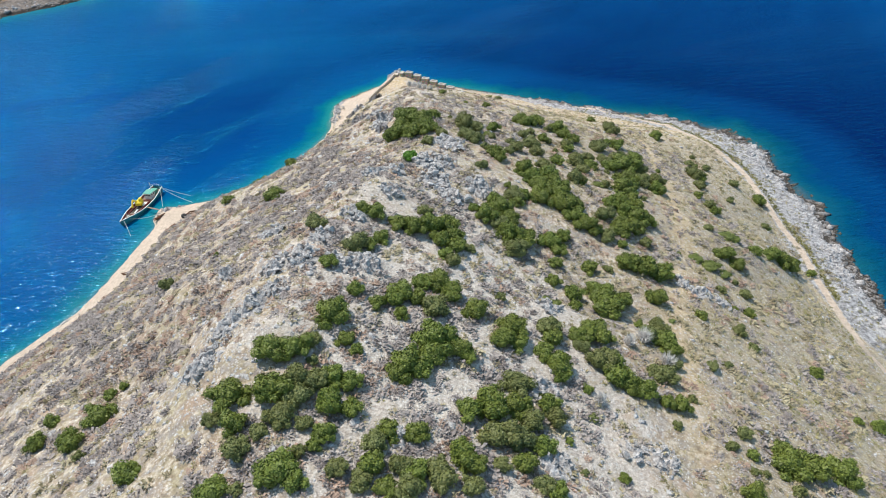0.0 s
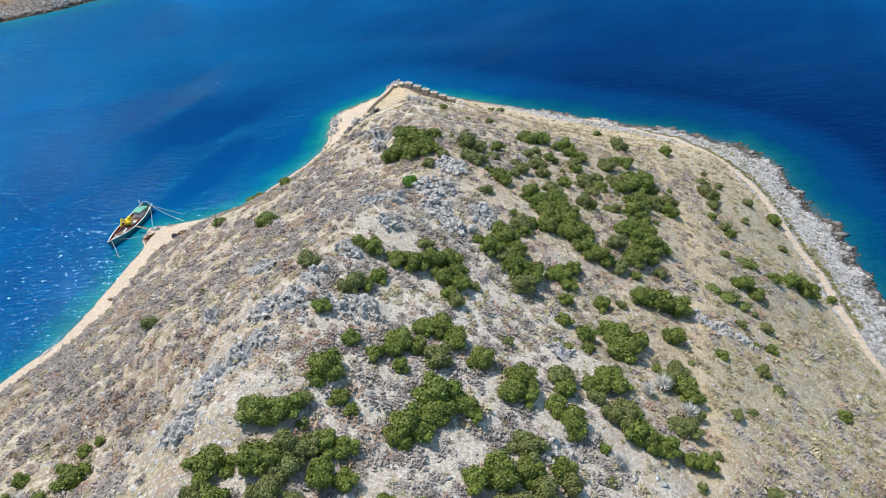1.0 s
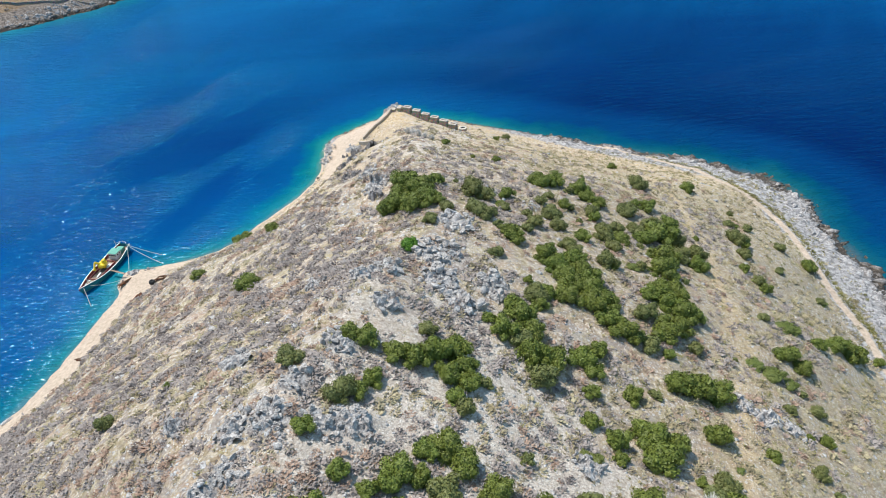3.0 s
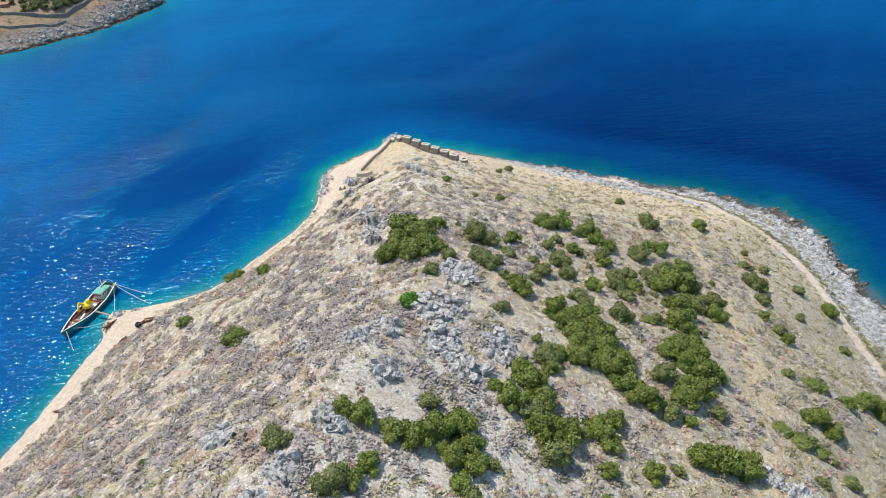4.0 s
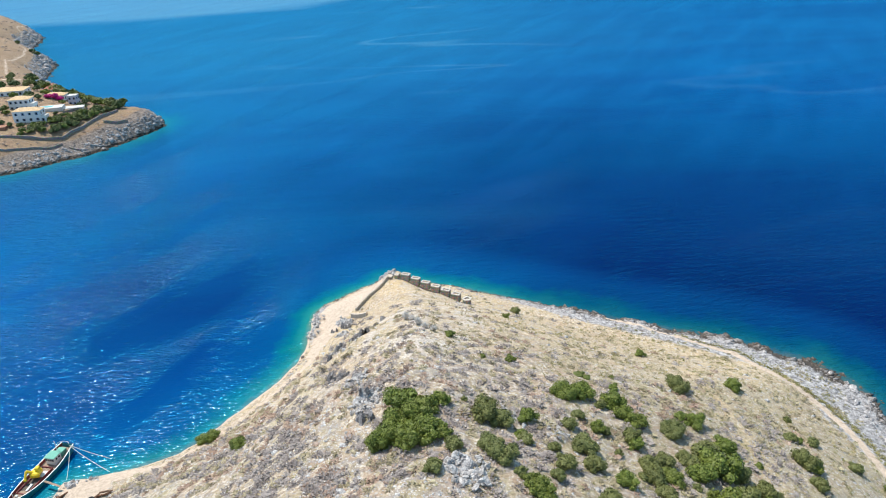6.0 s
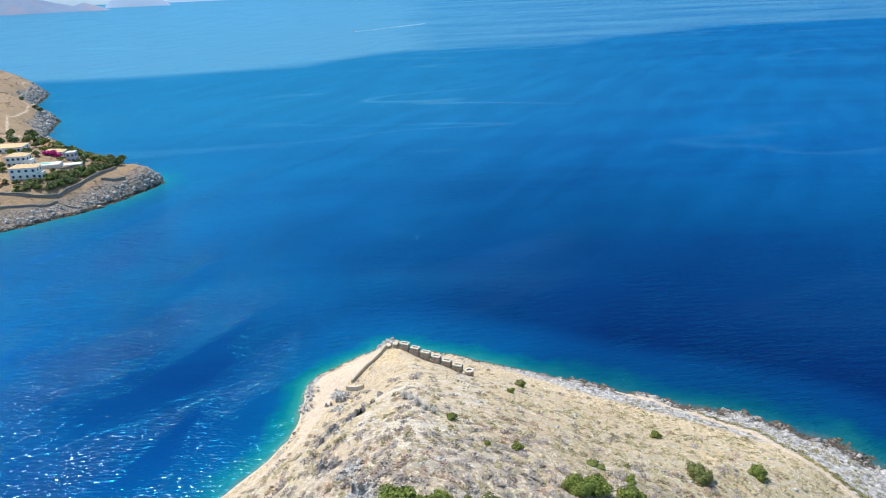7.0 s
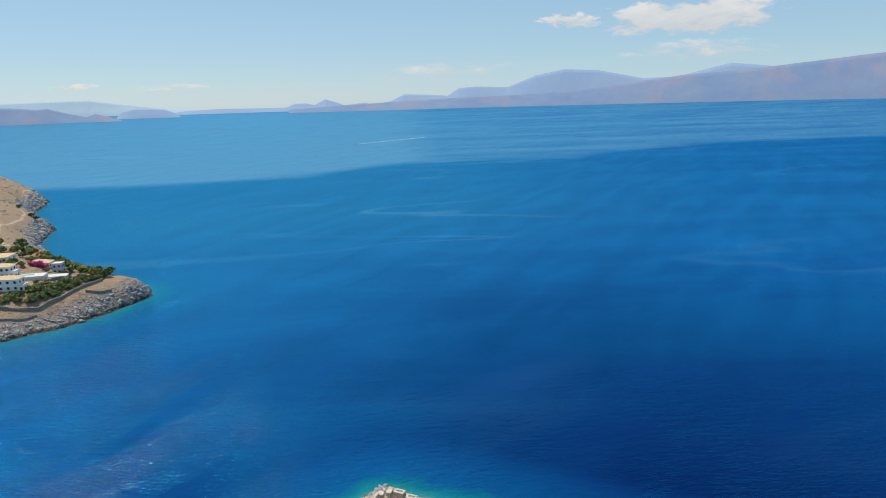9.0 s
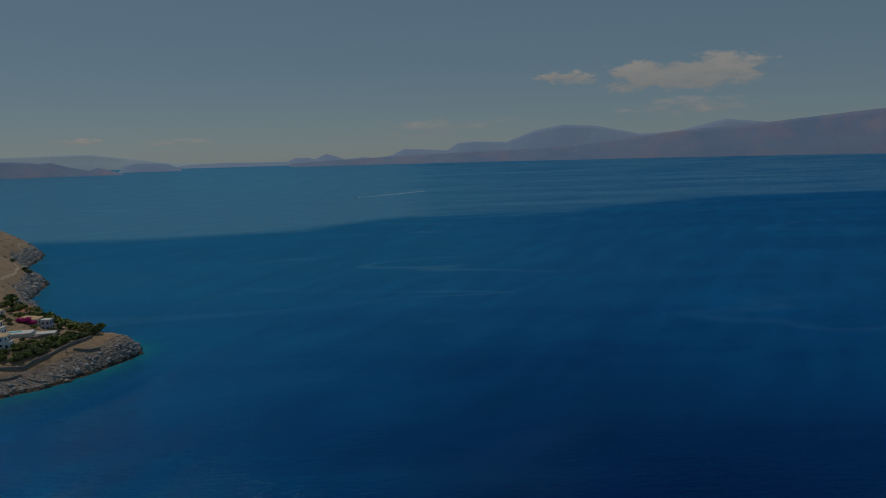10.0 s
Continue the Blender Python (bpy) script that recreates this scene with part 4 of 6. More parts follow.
def scatter(name, kinds, x, y, size, mat, label, category, squash=1.0, sink=0.1, zfun=None, seed=0):
    """Many small pieces laid on the ground as one object."""
    r = np.random.RandomState(seed)
    z = (zfun or land_height)(x, y) - sink * size
    V, Fs, off = [], [], 0
    which = r.randint(len(kinds), size=len(x))
    for k, (tv, tf) in enumerate(kinds):
        m = which == k
        n = int(m.sum())
        if not n:
            continue
        a, s = r.uniform(0, 6.283, n), size[m]
        c, sn = np.cos(a), np.sin(a)
        sx, sy, sz = s * r.uniform(0.8, 1.25, n), s * r.uniform(0.8, 1.2, n), s * squash * r.uniform(0.75, 1.2, n)
        lx, ly, lz = tv[:, 0][None] * sx[:, None], tv[:, 1][None] * sy[:, None], tv[:, 2][None] * sz[:, None]
        P = np.stack([lx * c[:, None] - ly * sn[:, None] + x[m][:, None], lx * sn[:, None] + ly * c[:, None] + y[m][:, None], lz + z[m][:, None]], 2)
        V.append(P.reshape(-1, 3))
        Fs.append((tf[None] + (np.arange(n) * len(tv))[:, None, None]).reshape(-1, 3) + off)
        off += n * len(tv)
    V, Fs = np.concatenate(V), np.concatenate(Fs)
    me = bpy.data.meshes.new(name)
    me.vertices.add(len(V))
    me.vertices.foreach_set("co", V.ravel())
    me.loops.add(Fs.size)
    me.loops.foreach_set("vertex_index", Fs.ravel().astype(np.int32))
    me.polygons.add(len(Fs))
    me.polygons.foreach_set("loop_start", np.arange(0, Fs.size, 3, dtype=np.int32))
    me.update(calc_edges=True)
    me.materials.append(mat)
    return tagged(new(name, me), label, category, kind="stuff")


def twig_material(name, stops, rough=0.9):
    m = Nodes(name)
    k = m.ramp(m.noise(0.4, 4, 0.7), [(0.32, 0.0), (0.68, 1.0)])
    c = m.ramp(m.calc("ADD", m.calc("MULTIPLY", k, 0.92), m.calc("MULTIPLY", m.island(), 0.08)), stops)
    fine = m.ramp(m.noise(5.0, 4, 0.75), [(0.35, 0.6), (0.62, 1.2)])
    v = m.calc("MULTIPLY", m.calc("ADD", 0.6, m.calc("MULTIPLY", m.noise(0.4, 4, 0.7), 0.85)), fine)
    n = m.t.nodes.new("ShaderNodeMix")
    n.data_type, n.blend_type = "RGBA", "MULTIPLY"
    n.inputs[0].default_value = 1.0
    m.put(n.inputs[6], c)
    m.put(n.inputs[7], v)
    return m.done(n.outputs[2], rough, Specular_IOR_Level=0.1)


def stone_material(name, dark, mid, light, wet=0.0):
    m = Nodes(name)
    n = m.noise(1.6, 7, 0.7)
    c = m.ramp(n, [(0.32, dark), (0.5, mid), (0.68, light)])
    c = m.mix(m.calc("MULTIPLY", m.island(), 0.4), c, m.mix(0.6, c, (0.46, 0.38, 0.31)))
    if wet:
        z = m.add("ShaderNodeSeparateXYZ", Vector=m.add("ShaderNodeNewGeometry").outputs["Position"]).outputs[2]
        band = m.ramp(m.calc("ADD", m.calc("MULTIPLY", z, 0.26 / wet), m.calc("MULTIPLY", m.noise(0.35, 4), 0.5)), [(0.32, 1.0), (0.55, 0.0)])
        c = m.mix(band, c, m.ramp(n, [(0.35, (0.035, 0.028, 0.022)), (0.65, (0.16, 0.125, 0.095))]))
    crack = m.ramp(m.voronoi(0.85, None, "DISTANCE_TO_EDGE"), [(0.0, 0.5), (0.035, 1.0)])
    c = m.mix(1.0, c, crack, "MULTIPLY")
    m.bump(m.calc("ADD", m.calc("ADD", m.noise(3.0, 6, 0.7), m.calc("MULTIPLY", m.voronoi(2.2), 0.6)), m.calc("MULTIPLY", crack, 0.3)), 0.9, 0.28)
    return m.done(c, 0.9)


M_MAUVE = twig_material("dry grey twigs", [(0.0, (0.20, 0.17, 0.157)), (0.35, (0.285, 0.245, 0.228)), (0.65, (0.37, 0.325, 0.30)), (1.0, (0.255, 0.238, 0.23))])
M_RUST = twig_material("dry reddish twigs", [(0.0, (0.27, 0.185, 0.14)), (0.5, (0.38, 0.265, 0.20)), (1.0, (0.44, 0.335, 0.27))])
M_STRAW = twig_material("straw and olive tufts", [(0.0, (0.24, 0.19, 0.09)), (0.35, (0.38, 0.315, 0.17)), (0.7, (0.48, 0.41, 0.25)), (1.0, (0.27, 0.25, 0.11))])
M_OLIVE = twig_material("yellow green low herbs", [(0.0, (0.15, 0.145, 0.05)), (0.5, (0.26, 0.245, 0.095)), (1.0, (0.35, 0.30, 0.15))])
M_STONE = stone_material("grey limestone", (0.17, 0.165, 0.168), (0.51, 0.495, 0.49), (0.80, 0.785, 0.775))
M_STONE_SHORE = stone_material("shore limestone", (0.14, 0.13, 0.13), (0.44, 0.415, 0.41), (0.74, 0.715, 0.705), 1.0)

CUSHIONS = [cushion(s) for s in (1, 2, 3, 4)]
HERBS = [cushion(s, 26) for s in (5, 6, 7)]
TUFTS = [tuft(s) for s in (1, 2, 3, 4, 5)]
STONES = [template(chunk(s)) for s in (1, 2, 3, 4, 5, 6)]
gen = np.random.RandomState(77)


def spots(n, x0, x1, y0, y1, weight):
    """Random places on the headland, kept by a weight from 0 to 1."""
    x, y = gen.uniform(x0, x1, n), gen.uniform(y0, y1, n)
    w = weight(x, y) * (signed_distance(COAST, x, y) > 6) * (1 - np.clip(sand_amount(x, y, 0) * 1.6, 0, 1))
    k = gen.rand(n) < w
    return x[k], y[k]


def west_side(x):
    return 1 / (1 + np.exp((x - 8) / 9))


M_BEIGE = twig_material("pale straw cushions", [(0.0, (0.21, 0.175, 0.10)), (0.4, (0.33, 0.28, 0.175)), (0.75, (0.44, 0.385, 0.26)), (1.0, (0.26, 0.24, 0.125))])


def clear_rock(x, y):
    return np.clip(1.1 - rock_amount(x, y) * 2.0, 0, 1)


x, y = spots(29000, -125, 75, 38, 250, lambda x, y: (0.3 + 0.62 * west_side(x + 4)) * np.clip((208 - y) / 45, 0.1, 1) * np.clip(0.55 + 1.5 * fbm(x, y, 9, 3, 101), 0, 1) * clear_rock(x, y))
scatter("dry_scrub", CUSHIONS, x, y, gen.uniform(0.6, 1.0, len(x)) ** 1.5 * 1.65, M_MAUVE, "leafless grey-brown cushions of dry scrub", "scrub", 0.62, 0.15, seed=1)
x, y = spots(26000, -125, 100, 38, 268, lambda x, y: (0.52 - 0.12 * west_side(x)) * np.clip((240 - y) / 60, 0.2, 1) * np.clip(0.5 + 1.5 * fbm(x, y, 7, 3, 151), 0, 1) * clear_rock(x, y))
scatter("straw_scrub", CUSHIONS, x, y, gen.uniform(0.5, 1.5, len(x)), M_BEIGE, "straw-coloured cushions of dry scrub", "scrub", 0.58, 0.15, seed=11)
x, y = spots(19000, -120, 80, 38, 250, lambda x, y: (0.3 + 0.4 * west_side(x + 5)) * np.clip((215 - y) / 45, 0.12, 1) * np.clip(0.22 + 1.6 * fbm(x, y, 9, 3, 111), 0, 1) * clear_rock(x, y))
scatter("rusty_scrub", CUSHIONS, x, y, gen.uniform(0.6, 1.5, len(x)), M_RUST, "reddish-brown cushions of dried scrub", "scrub", 0.58, 0.15, seed=2)
x, y = spots(20000, -115, 105, 38, 268, lambda x, y: (0.2 + 0.5 * (1 - west_side(x))) * np.clip(0.5 + 1.2 * fbm(x, y, 6, 3, 121), 0, 1))
scatter("straw_grass", TUFTS, x, y, gen.uniform(0.25, 0.6, len(x)), M_STRAW, "straw-coloured tufts of dry grass", "grass", 0.7, 0.02, seed=3)
x, y = spots(32000, -60, 105, 38, 240, lambda x, y: (0.05 + 0.6 * (1 - west_side(x - 18))) * np.clip(0.45 + 1.5 * fbm(x, y, 5, 3, 131), 0, 1))
scatter("low_herbs", HERBS, x, y, gen.uniform(0.25, 0.7, len(x)), M_OLIVE, "low yellow-green herbs in dry soil", "herbs", 0.65, 0.1, seed=4)
x, y = spots(85000, -110, 100, 38, 270, lambda x, y: np.clip((0.13 - 0.08 * np.clip((y - 215) / 20, 0, 1)) + 0.4 * np.exp(-((x + 24) ** 2 + (y - 84) ** 2 * 0.5) / 500) + 0.3 * west_side(x - 20) * np.clip(-0.1 + 2.0 * fbm(x, y, 12, 4, 141), 0, 1) + 0.7 * rock_amount(x, y), 0, 1))
scatter("loose_stones", STONES, x, y, np.clip(gen.lognormal(-1.35, 0.62, len(x)), 0.1, 1.1), M_STONE, "pale grey limestone rubble", "stones", 0.75, 0.2, seed=5)

x, y = spots(26000, -60, 30, 48, 180, lambda x, y: np.clip(0.08 + 2.2 * fbm(x, y, 16, 4, 171), 0, 1) * np.exp(-((x + 14) / 26) ** 2) + 0.6 * rock_amount(x, y))
scatter("scree", STONES, x, y, np.clip(gen.lognormal(-1.5, 0.5, len(x)), 0.1, 0.7), M_STONE, "pale broken limestone strewn along the crest", "stones", 0.7, 0.2, seed=15)

# greenery along the seaward side of the coast path
t = gen.uniform(0, 1, 1500)
px = np.interp(t * 9, np.arange(10), [p[0] for p in PATH_EAST[1:11]]) + 2.1 + gen.normal(0, 0.45, 1500)
py = np.interp(t * 9, np.arange(10), [p[1] for p in PATH_EAST[1:11]]) + gen.normal(0, 0.4, 1500)
scatter("path_weeds", TUFTS, px, py, gen.uniform(0.2, 0.5, 1500), M_OLIVE, "yellow-green weeds along the coast path", "weeds", 0.8, 0.02, seed=6)


# ---- shore rocks ----
def shore_spots(n, line, inner, outer, bias=1.0):
    seg = np.array([math.hypot(b[0] - a[0], b[1] - a[1]) for a, b in zip(line, line[1:])])
    c = np.concatenate([[0], np.cumsum(seg)]) / seg.sum()
    t = gen.uniform(0, 1, n)
    x, y = np.interp(t, c, [p[0] for p in line]), np.interp(t, c, [p[1] for p in line])
    a, d = gen.uniform(0, 6.28, n), gen.uniform(0, 1, n) ** bias * outer
    x, y = x + np.cos(a) * d, y + np.sin(a) * d
    s = signed_distance(COAST, x, y)
    k = (s > inner) & (s < outer) & (sand_amount(x, y, 0) < 0.4)
    return x[k], y[k]


def rock_height(x, y):
    return np.maximum(land_height(x, y), -0.35)


x, y = shore_spots(9000, COAST_EAST[5:19], -2.2, 15)
k = signed_distance(COAST, x, y) < rocky_width(x) * gen.uniform(0.7, 1.05, len(x))
x, y = x[k], y[k]
d = signed_distance(COAST, x, y)
scatter("shore_rocks", STONES, x, y, np.clip(gen.lognormal(-0.75, 0.6, len(x)), 0.2, 2.4) * np.clip(1.35 - d / 11, 0.35, 1.4), M_STONE_SHORE,
        "jagged pale grey shore rocks, dark at the waterline", "rocks", 0.8, 0.25, rock_height, 7)
x, y = shore_spots(1500, COAST_EAST[:6], -1.5, 6)
scatter("shore_rocks", STONES, x, y, np.clip(gen.lognormal(-1.0, 0.5, len(x)), 0.2, 1.3), M_STONE_SHORE, "grey shore rocks below the battery", "rocks", 0.8, 0.25, rock_height, 8)
x, y = shore_spots(1400, COAST_WEST[18:28], -1.2, 4.5)
scatter("shore_rocks", STONES, x, y, np.clip(gen.lognormal(-0.8, 0.5, len(x)), 0.2, 1.4), M_STONE_SHORE, "grey rocks at the foot of the cape", "rocks", 0.85, 0.25, rock_height, 9)
x, y = shore_spots(4000, COAST_WEST[2:19], -1.4, 3.2, 1.6)
scatter("beach_stones", STONES, x, y, gen.uniform(0.1, 0.45, len(x)), M_STONE_SHORE, "stones along the edge of the gravel beach", "stones", 0.7, 0.25, rock_height, 10)

# ---- rock outcrops ----
ROCKS = []
for s in range(8):
    bm = chunk(40 + s, 2, 0.22, 0.9)
    me = bpy.data.meshes.new("rock")
    bm.to_mesh(me)
    bm.free()
    me.materials.append(M_STONE)
    ROCKS.append(me)


def bedrock(base, cx, cy, cz, rx, ry, turn, lift, mat):
    """A split, tilted mass of bedrock: uneven blocks parted by deep cracks."""
    u, w = np.meshgrid(np.arange(-rx, rx + 0.3, 0.33), np.arange(-ry, ry + 0.3, 0.33))
    u, w = u.ravel(), w.ravel()
    nx = len(np.arange(-rx, rx + 0.3, 0.33))
    u, w = u + gen.uniform(-0.1, 0.1, len(u)), w + gen.uniform(-0.1, 0.1, len(w))
    m = max(12, int(rx * ry * 4.5))
    su, sw, sh = gen.uniform(-rx, rx, m), gen.uniform(-ry, ry, m), gen.uniform(-0.25, 1.0, m)
    tu, tw = gen.normal(0, 0.4, m), gen.normal(0, 0.4, m)
    dist = np.hypot(u[:, None] - su, (w[:, None] - sw) * 1.35)
    near = np.argsort(dist, 1)[:, :2]
    rows = np.arange(len(u))
    a, b = near[:, 0], near[:, 1]
    crack = np.clip(1 - (dist[rows, b] - dist[rows, a]) / 0.3, 0, 1)
    c, s = math.cos(math.radians(turn)), math.sin(math.radians(turn))
    x, y = cx + u * c - w * s, cy + u * s + w * c
    edge = np.clip(0.72 - np.hypot(u / rx, w / ry) + 1.25 * fbm(x, y, 3.0, 4, 251), 0, 0.22) / 0.22
    h = (lift * (0.25 + sh[a] + tu[a] * (u - su[a]) + tw[a] * (w - sw[a])) - 0.6 * lift * crack) * edge - 0.5 * (1 - edge)
    z = land_height(x, y) + h + 0.06 * gen.normal(size=len(u))
    i = np.arange(len(u)).reshape(-1, nx)
    f = np.stack([i[:-1, :-1], i[:-1, 1:], i[1:, 1:], i[1:, :-1]], -1).reshape(-1, 4)
    f = f[(edge[f] > 0.02).any(1)]
    used = np.unique(f)
    back = np.zeros(len(u), int)
    back[used] = np.arange(len(used))
    link_mesh("bedrock", np.stack([x - cx, y - cy, z - cz], 1)[used], back[f], mat, base)


def outcrop(cx, cy, rad, n, big, turn=0.0, wide=1.0, mat=None):
    base = new("rock_outcrop")
    cz = height_at(cx, cy)
    base.location = (cx, cy, cz)
    bedrock(base, cx, cy, cz, rad * 1.15, rad * 1.25 * wide, turn, 0.35 + 0.35 * big, mat or M_BEDROCK)
    if mat:
        return tagged(base, "dark grey jagged ridge of limestone in dry scrub", "rock", "rock outcrops")
    for _ in range(n):
        a, q = gen.uniform(0, 6.28), rad * math.sqrt(gen.uniform(0, 1)) * 0.95
        x, y = cx + math.cos(a) * q, cy + math.sin(a) * q * 1.2
        s = big * gen.uniform(0.28, 1.0) ** 1.8
        ob = new("rock", ROCKS[gen.randint(len(ROCKS))])
        ob.parent = base
        ob.matrix_basis = pose(x - cx, y - cy, height_at(x, y) - cz + 0.15 + 0.2 * s, gen.uniform(-25, 25), gen.uniform(-25, 25), gen.uniform(0, 360)) @ Matrix.Diagonal(
            (s * gen.uniform(0.8, 1.25), s * gen.uniform(0.65, 1.05), s * gen.uniform(0.7, 1.2), 1))
    return tagged(base, "weathered pale grey limestone outcrop in dry scrub", "rock", "rock outcrops")


# Limestone again, with the shade of the cliff faces put into its colour.
M_STONE_SHADED = stone_material("shade-darkened weathered limestone", (0.07, 0.067, 0.07), (0.21, 0.20, 0.205), (0.46, 0.445, 0.44))
M_BEDROCK = stone_material("weathered bedrock", (0.13, 0.123, 0.124), (0.47, 0.447, 0.44), (0.78, 0.755, 0.74))
CAPE_RIDGES = [(-17.2, 204.8, 3.0, 33), (-20.8, 202.2, 3.0, 28), (-23.2, 197.5, 2.0, 60), (-15.2, 179.2, 2.6, 140), (-18.8, 182.4, 2.4, 140), (-21.5, 186.5, 1.8, 120),
               (-12.3, 160.6, 2.8, 100), (-13, 167, 2.2, 70), (-25, 245.4, 2.6, 30), (-27.2, 244, 1.8, 0), (-14.5, 214, 2.4, 40), (-11, 226, 2.4, 20)]
for ox, oy, orad, turn in CAPE_RIDGES:
    outcrop(ox, oy, orad, 0, 2.4, turn, 0.55, M_STONE_SHADED)
for ox, oy, orad in OUTCROPS:
    main = abs(ox) < 10 and 114 < oy < 142
    outcrop(ox, oy, orad, int(10 + orad * orad * (4.5 if main else 3.2)), 1.15 if main else 0.8, turn=(ox * 37) % 180, wide=0.8)


# ---- the old sea battery ----
def masonry(name, base):
    m = Nodes(name)
    br = m.add("ShaderNodeTexVoronoi", Scale=2.6)
    m.put(br.inputs["Vector"], m.coord())
    c = m.ramp(m.noise(2.0, 5), [(0.3, tuple(a * 0.65 for a in base)), (0.7, tuple(min(1, a * 1.25) for a in base))])
    c = m.mix(0.45, c, m.mix(1.0, c, br.outputs["Color"], "OVERLAY"))
    edge = m.add("ShaderNodeTexVoronoi", Scale=2.6)
    edge.feature = "DISTANCE_TO_EDGE"
    m.put(edge.inputs["Vector"], m.coord())
    m.bump(m.ramp(edge.outputs["Distance"], [(0.0, 0.0), (0.08, 1.0)]), 0.8, 0.08)
    return m.done(c, 0.92)


M_MASONRY = masonry("rubble masonry", (0.36, 0.30, 0.25))
M_COPING = plain("weathered lime coping", (0.56, 0.51, 0.45), 0.9, grain=3.0, amount=0.2, relief=0.5)
M_WALLTOP = plain("worn wall top", (0.52, 0.44, 0.36), 0.95, grain=2.5, amount=0.25, relief=0.6)
FORT_A, FORT_B = (-7.2, 265.0), (11.6, 254.9)
along = Vector((FORT_B[0] - FORT_A[0], FORT_B[1] - FORT_A[1], 0)).normalized()
fort_angle = math.degrees(math.atan2(along.y, along.x))


def merlon(x, y, z, length, seed):
    """A hollow-topped masonry block with a pale rim round the sunken top."""
    base = new("merlon")
    base.matrix_world = pose(x, y, z, 0, 0, fort_angle)
    r = np.random.RandomState(seed)
    w, h = 1.75, 1.75
    bm = bmesh.new()
    box(bm, 0, 0, -0.8, length, w, h + 0.55, bevel=0.05, taper=0.97)
    part("block", bm, M_MASONRY, base)
    for nm, cx, cy, sx, sy in (("rim", 0, -w / 2 + 0.22, length, 0.48), ("rim", 0, w / 2 - 0.22, length, 0.48),
                               ("rim", -length / 2 + 0.24, 0, 0.5, w - 0.92), ("rim", length / 2 - 0.24, 0, 0.5, w - 0.92)):
        bm = bmesh.new()
        box(bm, cx, cy, h - 0.25 + 0.002, sx, sy, 0.3 + r.uniform(-0.04, 0.04), bevel=0.06)
        part(nm, bm, M_COPING, base, "pale lime-washed coping")
    return tagged(base, "hollow-topped stone merlon of an old sea battery", "merlon", "merlons of the battery")


for k in range(6):
    q = (k + 0.5) / 6.0
    x, y = FORT_A[0] + q * (FORT_B[0] - FORT_A[0]), FORT_A[1] + q * (FORT_B[1] - FORT_A[1])
    merlon(x, y, 10.2 - 4.6 * q, 2.85, k)


def ring(bm, n, r0, r1, z0, z1, wob=0.03):
    """A thick round wall."""
    rows = [(r0, z0), (r0, z1), (r1, z1), (r1, z0)]
    vs = []
    for i in range(n):
        a = 2 * math.pi * i / n
        vs.append([bm.verts.new((math.cos(a) * r * (1 + wob * math.sin(5 * a)), math.sin(a) * r * (1 + wob * math.sin(5 * a)), z)) for r, z in rows])
    for i in range(n):
        a, b = vs[i], vs[(i + 1) % n]
        for j in range(4):
            bm.faces.new((a[j], b[j], b[(j + 1) % 4], a[(j + 1) % 4]))
    bmesh.ops.recalc_face_normals(bm, faces=bm.faces)


turret = new("round_turret")
turret.location = (13.3, 254.0, 4.7)
bm = bmesh.new()
ring(bm, 20, 1.35, 0.8, -0.8, 1.75)
part("wall", bm, M_MASONRY, turret)
bm = bmesh.new()
ring(bm, 20, 1.4, 0.8, 1.75, 1.95)
part("rim", bm, M_COPING, turret, "pale lime-washed coping")
bm = bmesh.new()
bmesh.ops.create_cone(bm, cap_ends=True, segments=20, radius1=0.8, radius2=0.8, depth=0.3, matrix=Matrix.Translation((0, 0, 1.35)))
part("fill", bm, M_WALLTOP, turret, "earth fill")
tagged(turret, "low round stone turret at the end of the battery", "turret")


def wall_run(name, pts, thick, high, mat, label, category="wall", step=1.2, zfun=height_at, top=None, group="", sink=0.5):
    """A ragged-topped stone wall along a line on the ground."""
    r = np.random.RandomState(int(abs(pts[0][0] * 7 + pts[0][1])) % 1000)
    line = []
    for (ax, ay), (bx, by) in zip(pts, pts[1:]):
        n = max(1, int(math.hypot(bx - ax, by - ay) / step))
        line += [(ax + k / n * (bx - ax), ay + k / n * (by - ay)) for k in range(n)]
    line.append(pts[-1])
    bm = bmesh.new()
    rows = []
    for i, (x, y) in enumerate(line):
        a, b = line[max(i - 1, 0)], line[min(i + 1, len(line) - 1)]
        d = Vector((b[0] - a[0], b[1] - a[1], 0)).normalized()
        n = Vector((-d.y, d.x, 0)) * thick / 2
        z = zfun(x, y)
        h = high * r.uniform(0.9, 1.08)
        rows.append([bm.verts.new((x - x0 + s * n.x * k, y - y0 + s * n.y * k, q)) for (x0, y0) in [pts[0]] for s, k, q in
                     ((-1, 1.1, z - sink), (-1, 0.95, z + h), (1, 0.95, z + h * r.uniform(0.95, 1.03)), (1, 1.1, z - sink))])
    for a, b in zip(rows, rows[1:]):
        for j in range(4):
            bm.faces.new((a[j], b[j], b[(j + 1) % 4], a[(j + 1) % 4]))
    bm.faces.new(rows[0])
    bm.faces.new(rows[-1][::-1])
    bmesh.ops.recalc_face_normals(bm, faces=bm.faces)
    ob = part(name, bm, mat)
    ob.location = (pts[0][0], pts[0][1], 0)
    return tagged(ob, label, category, group)


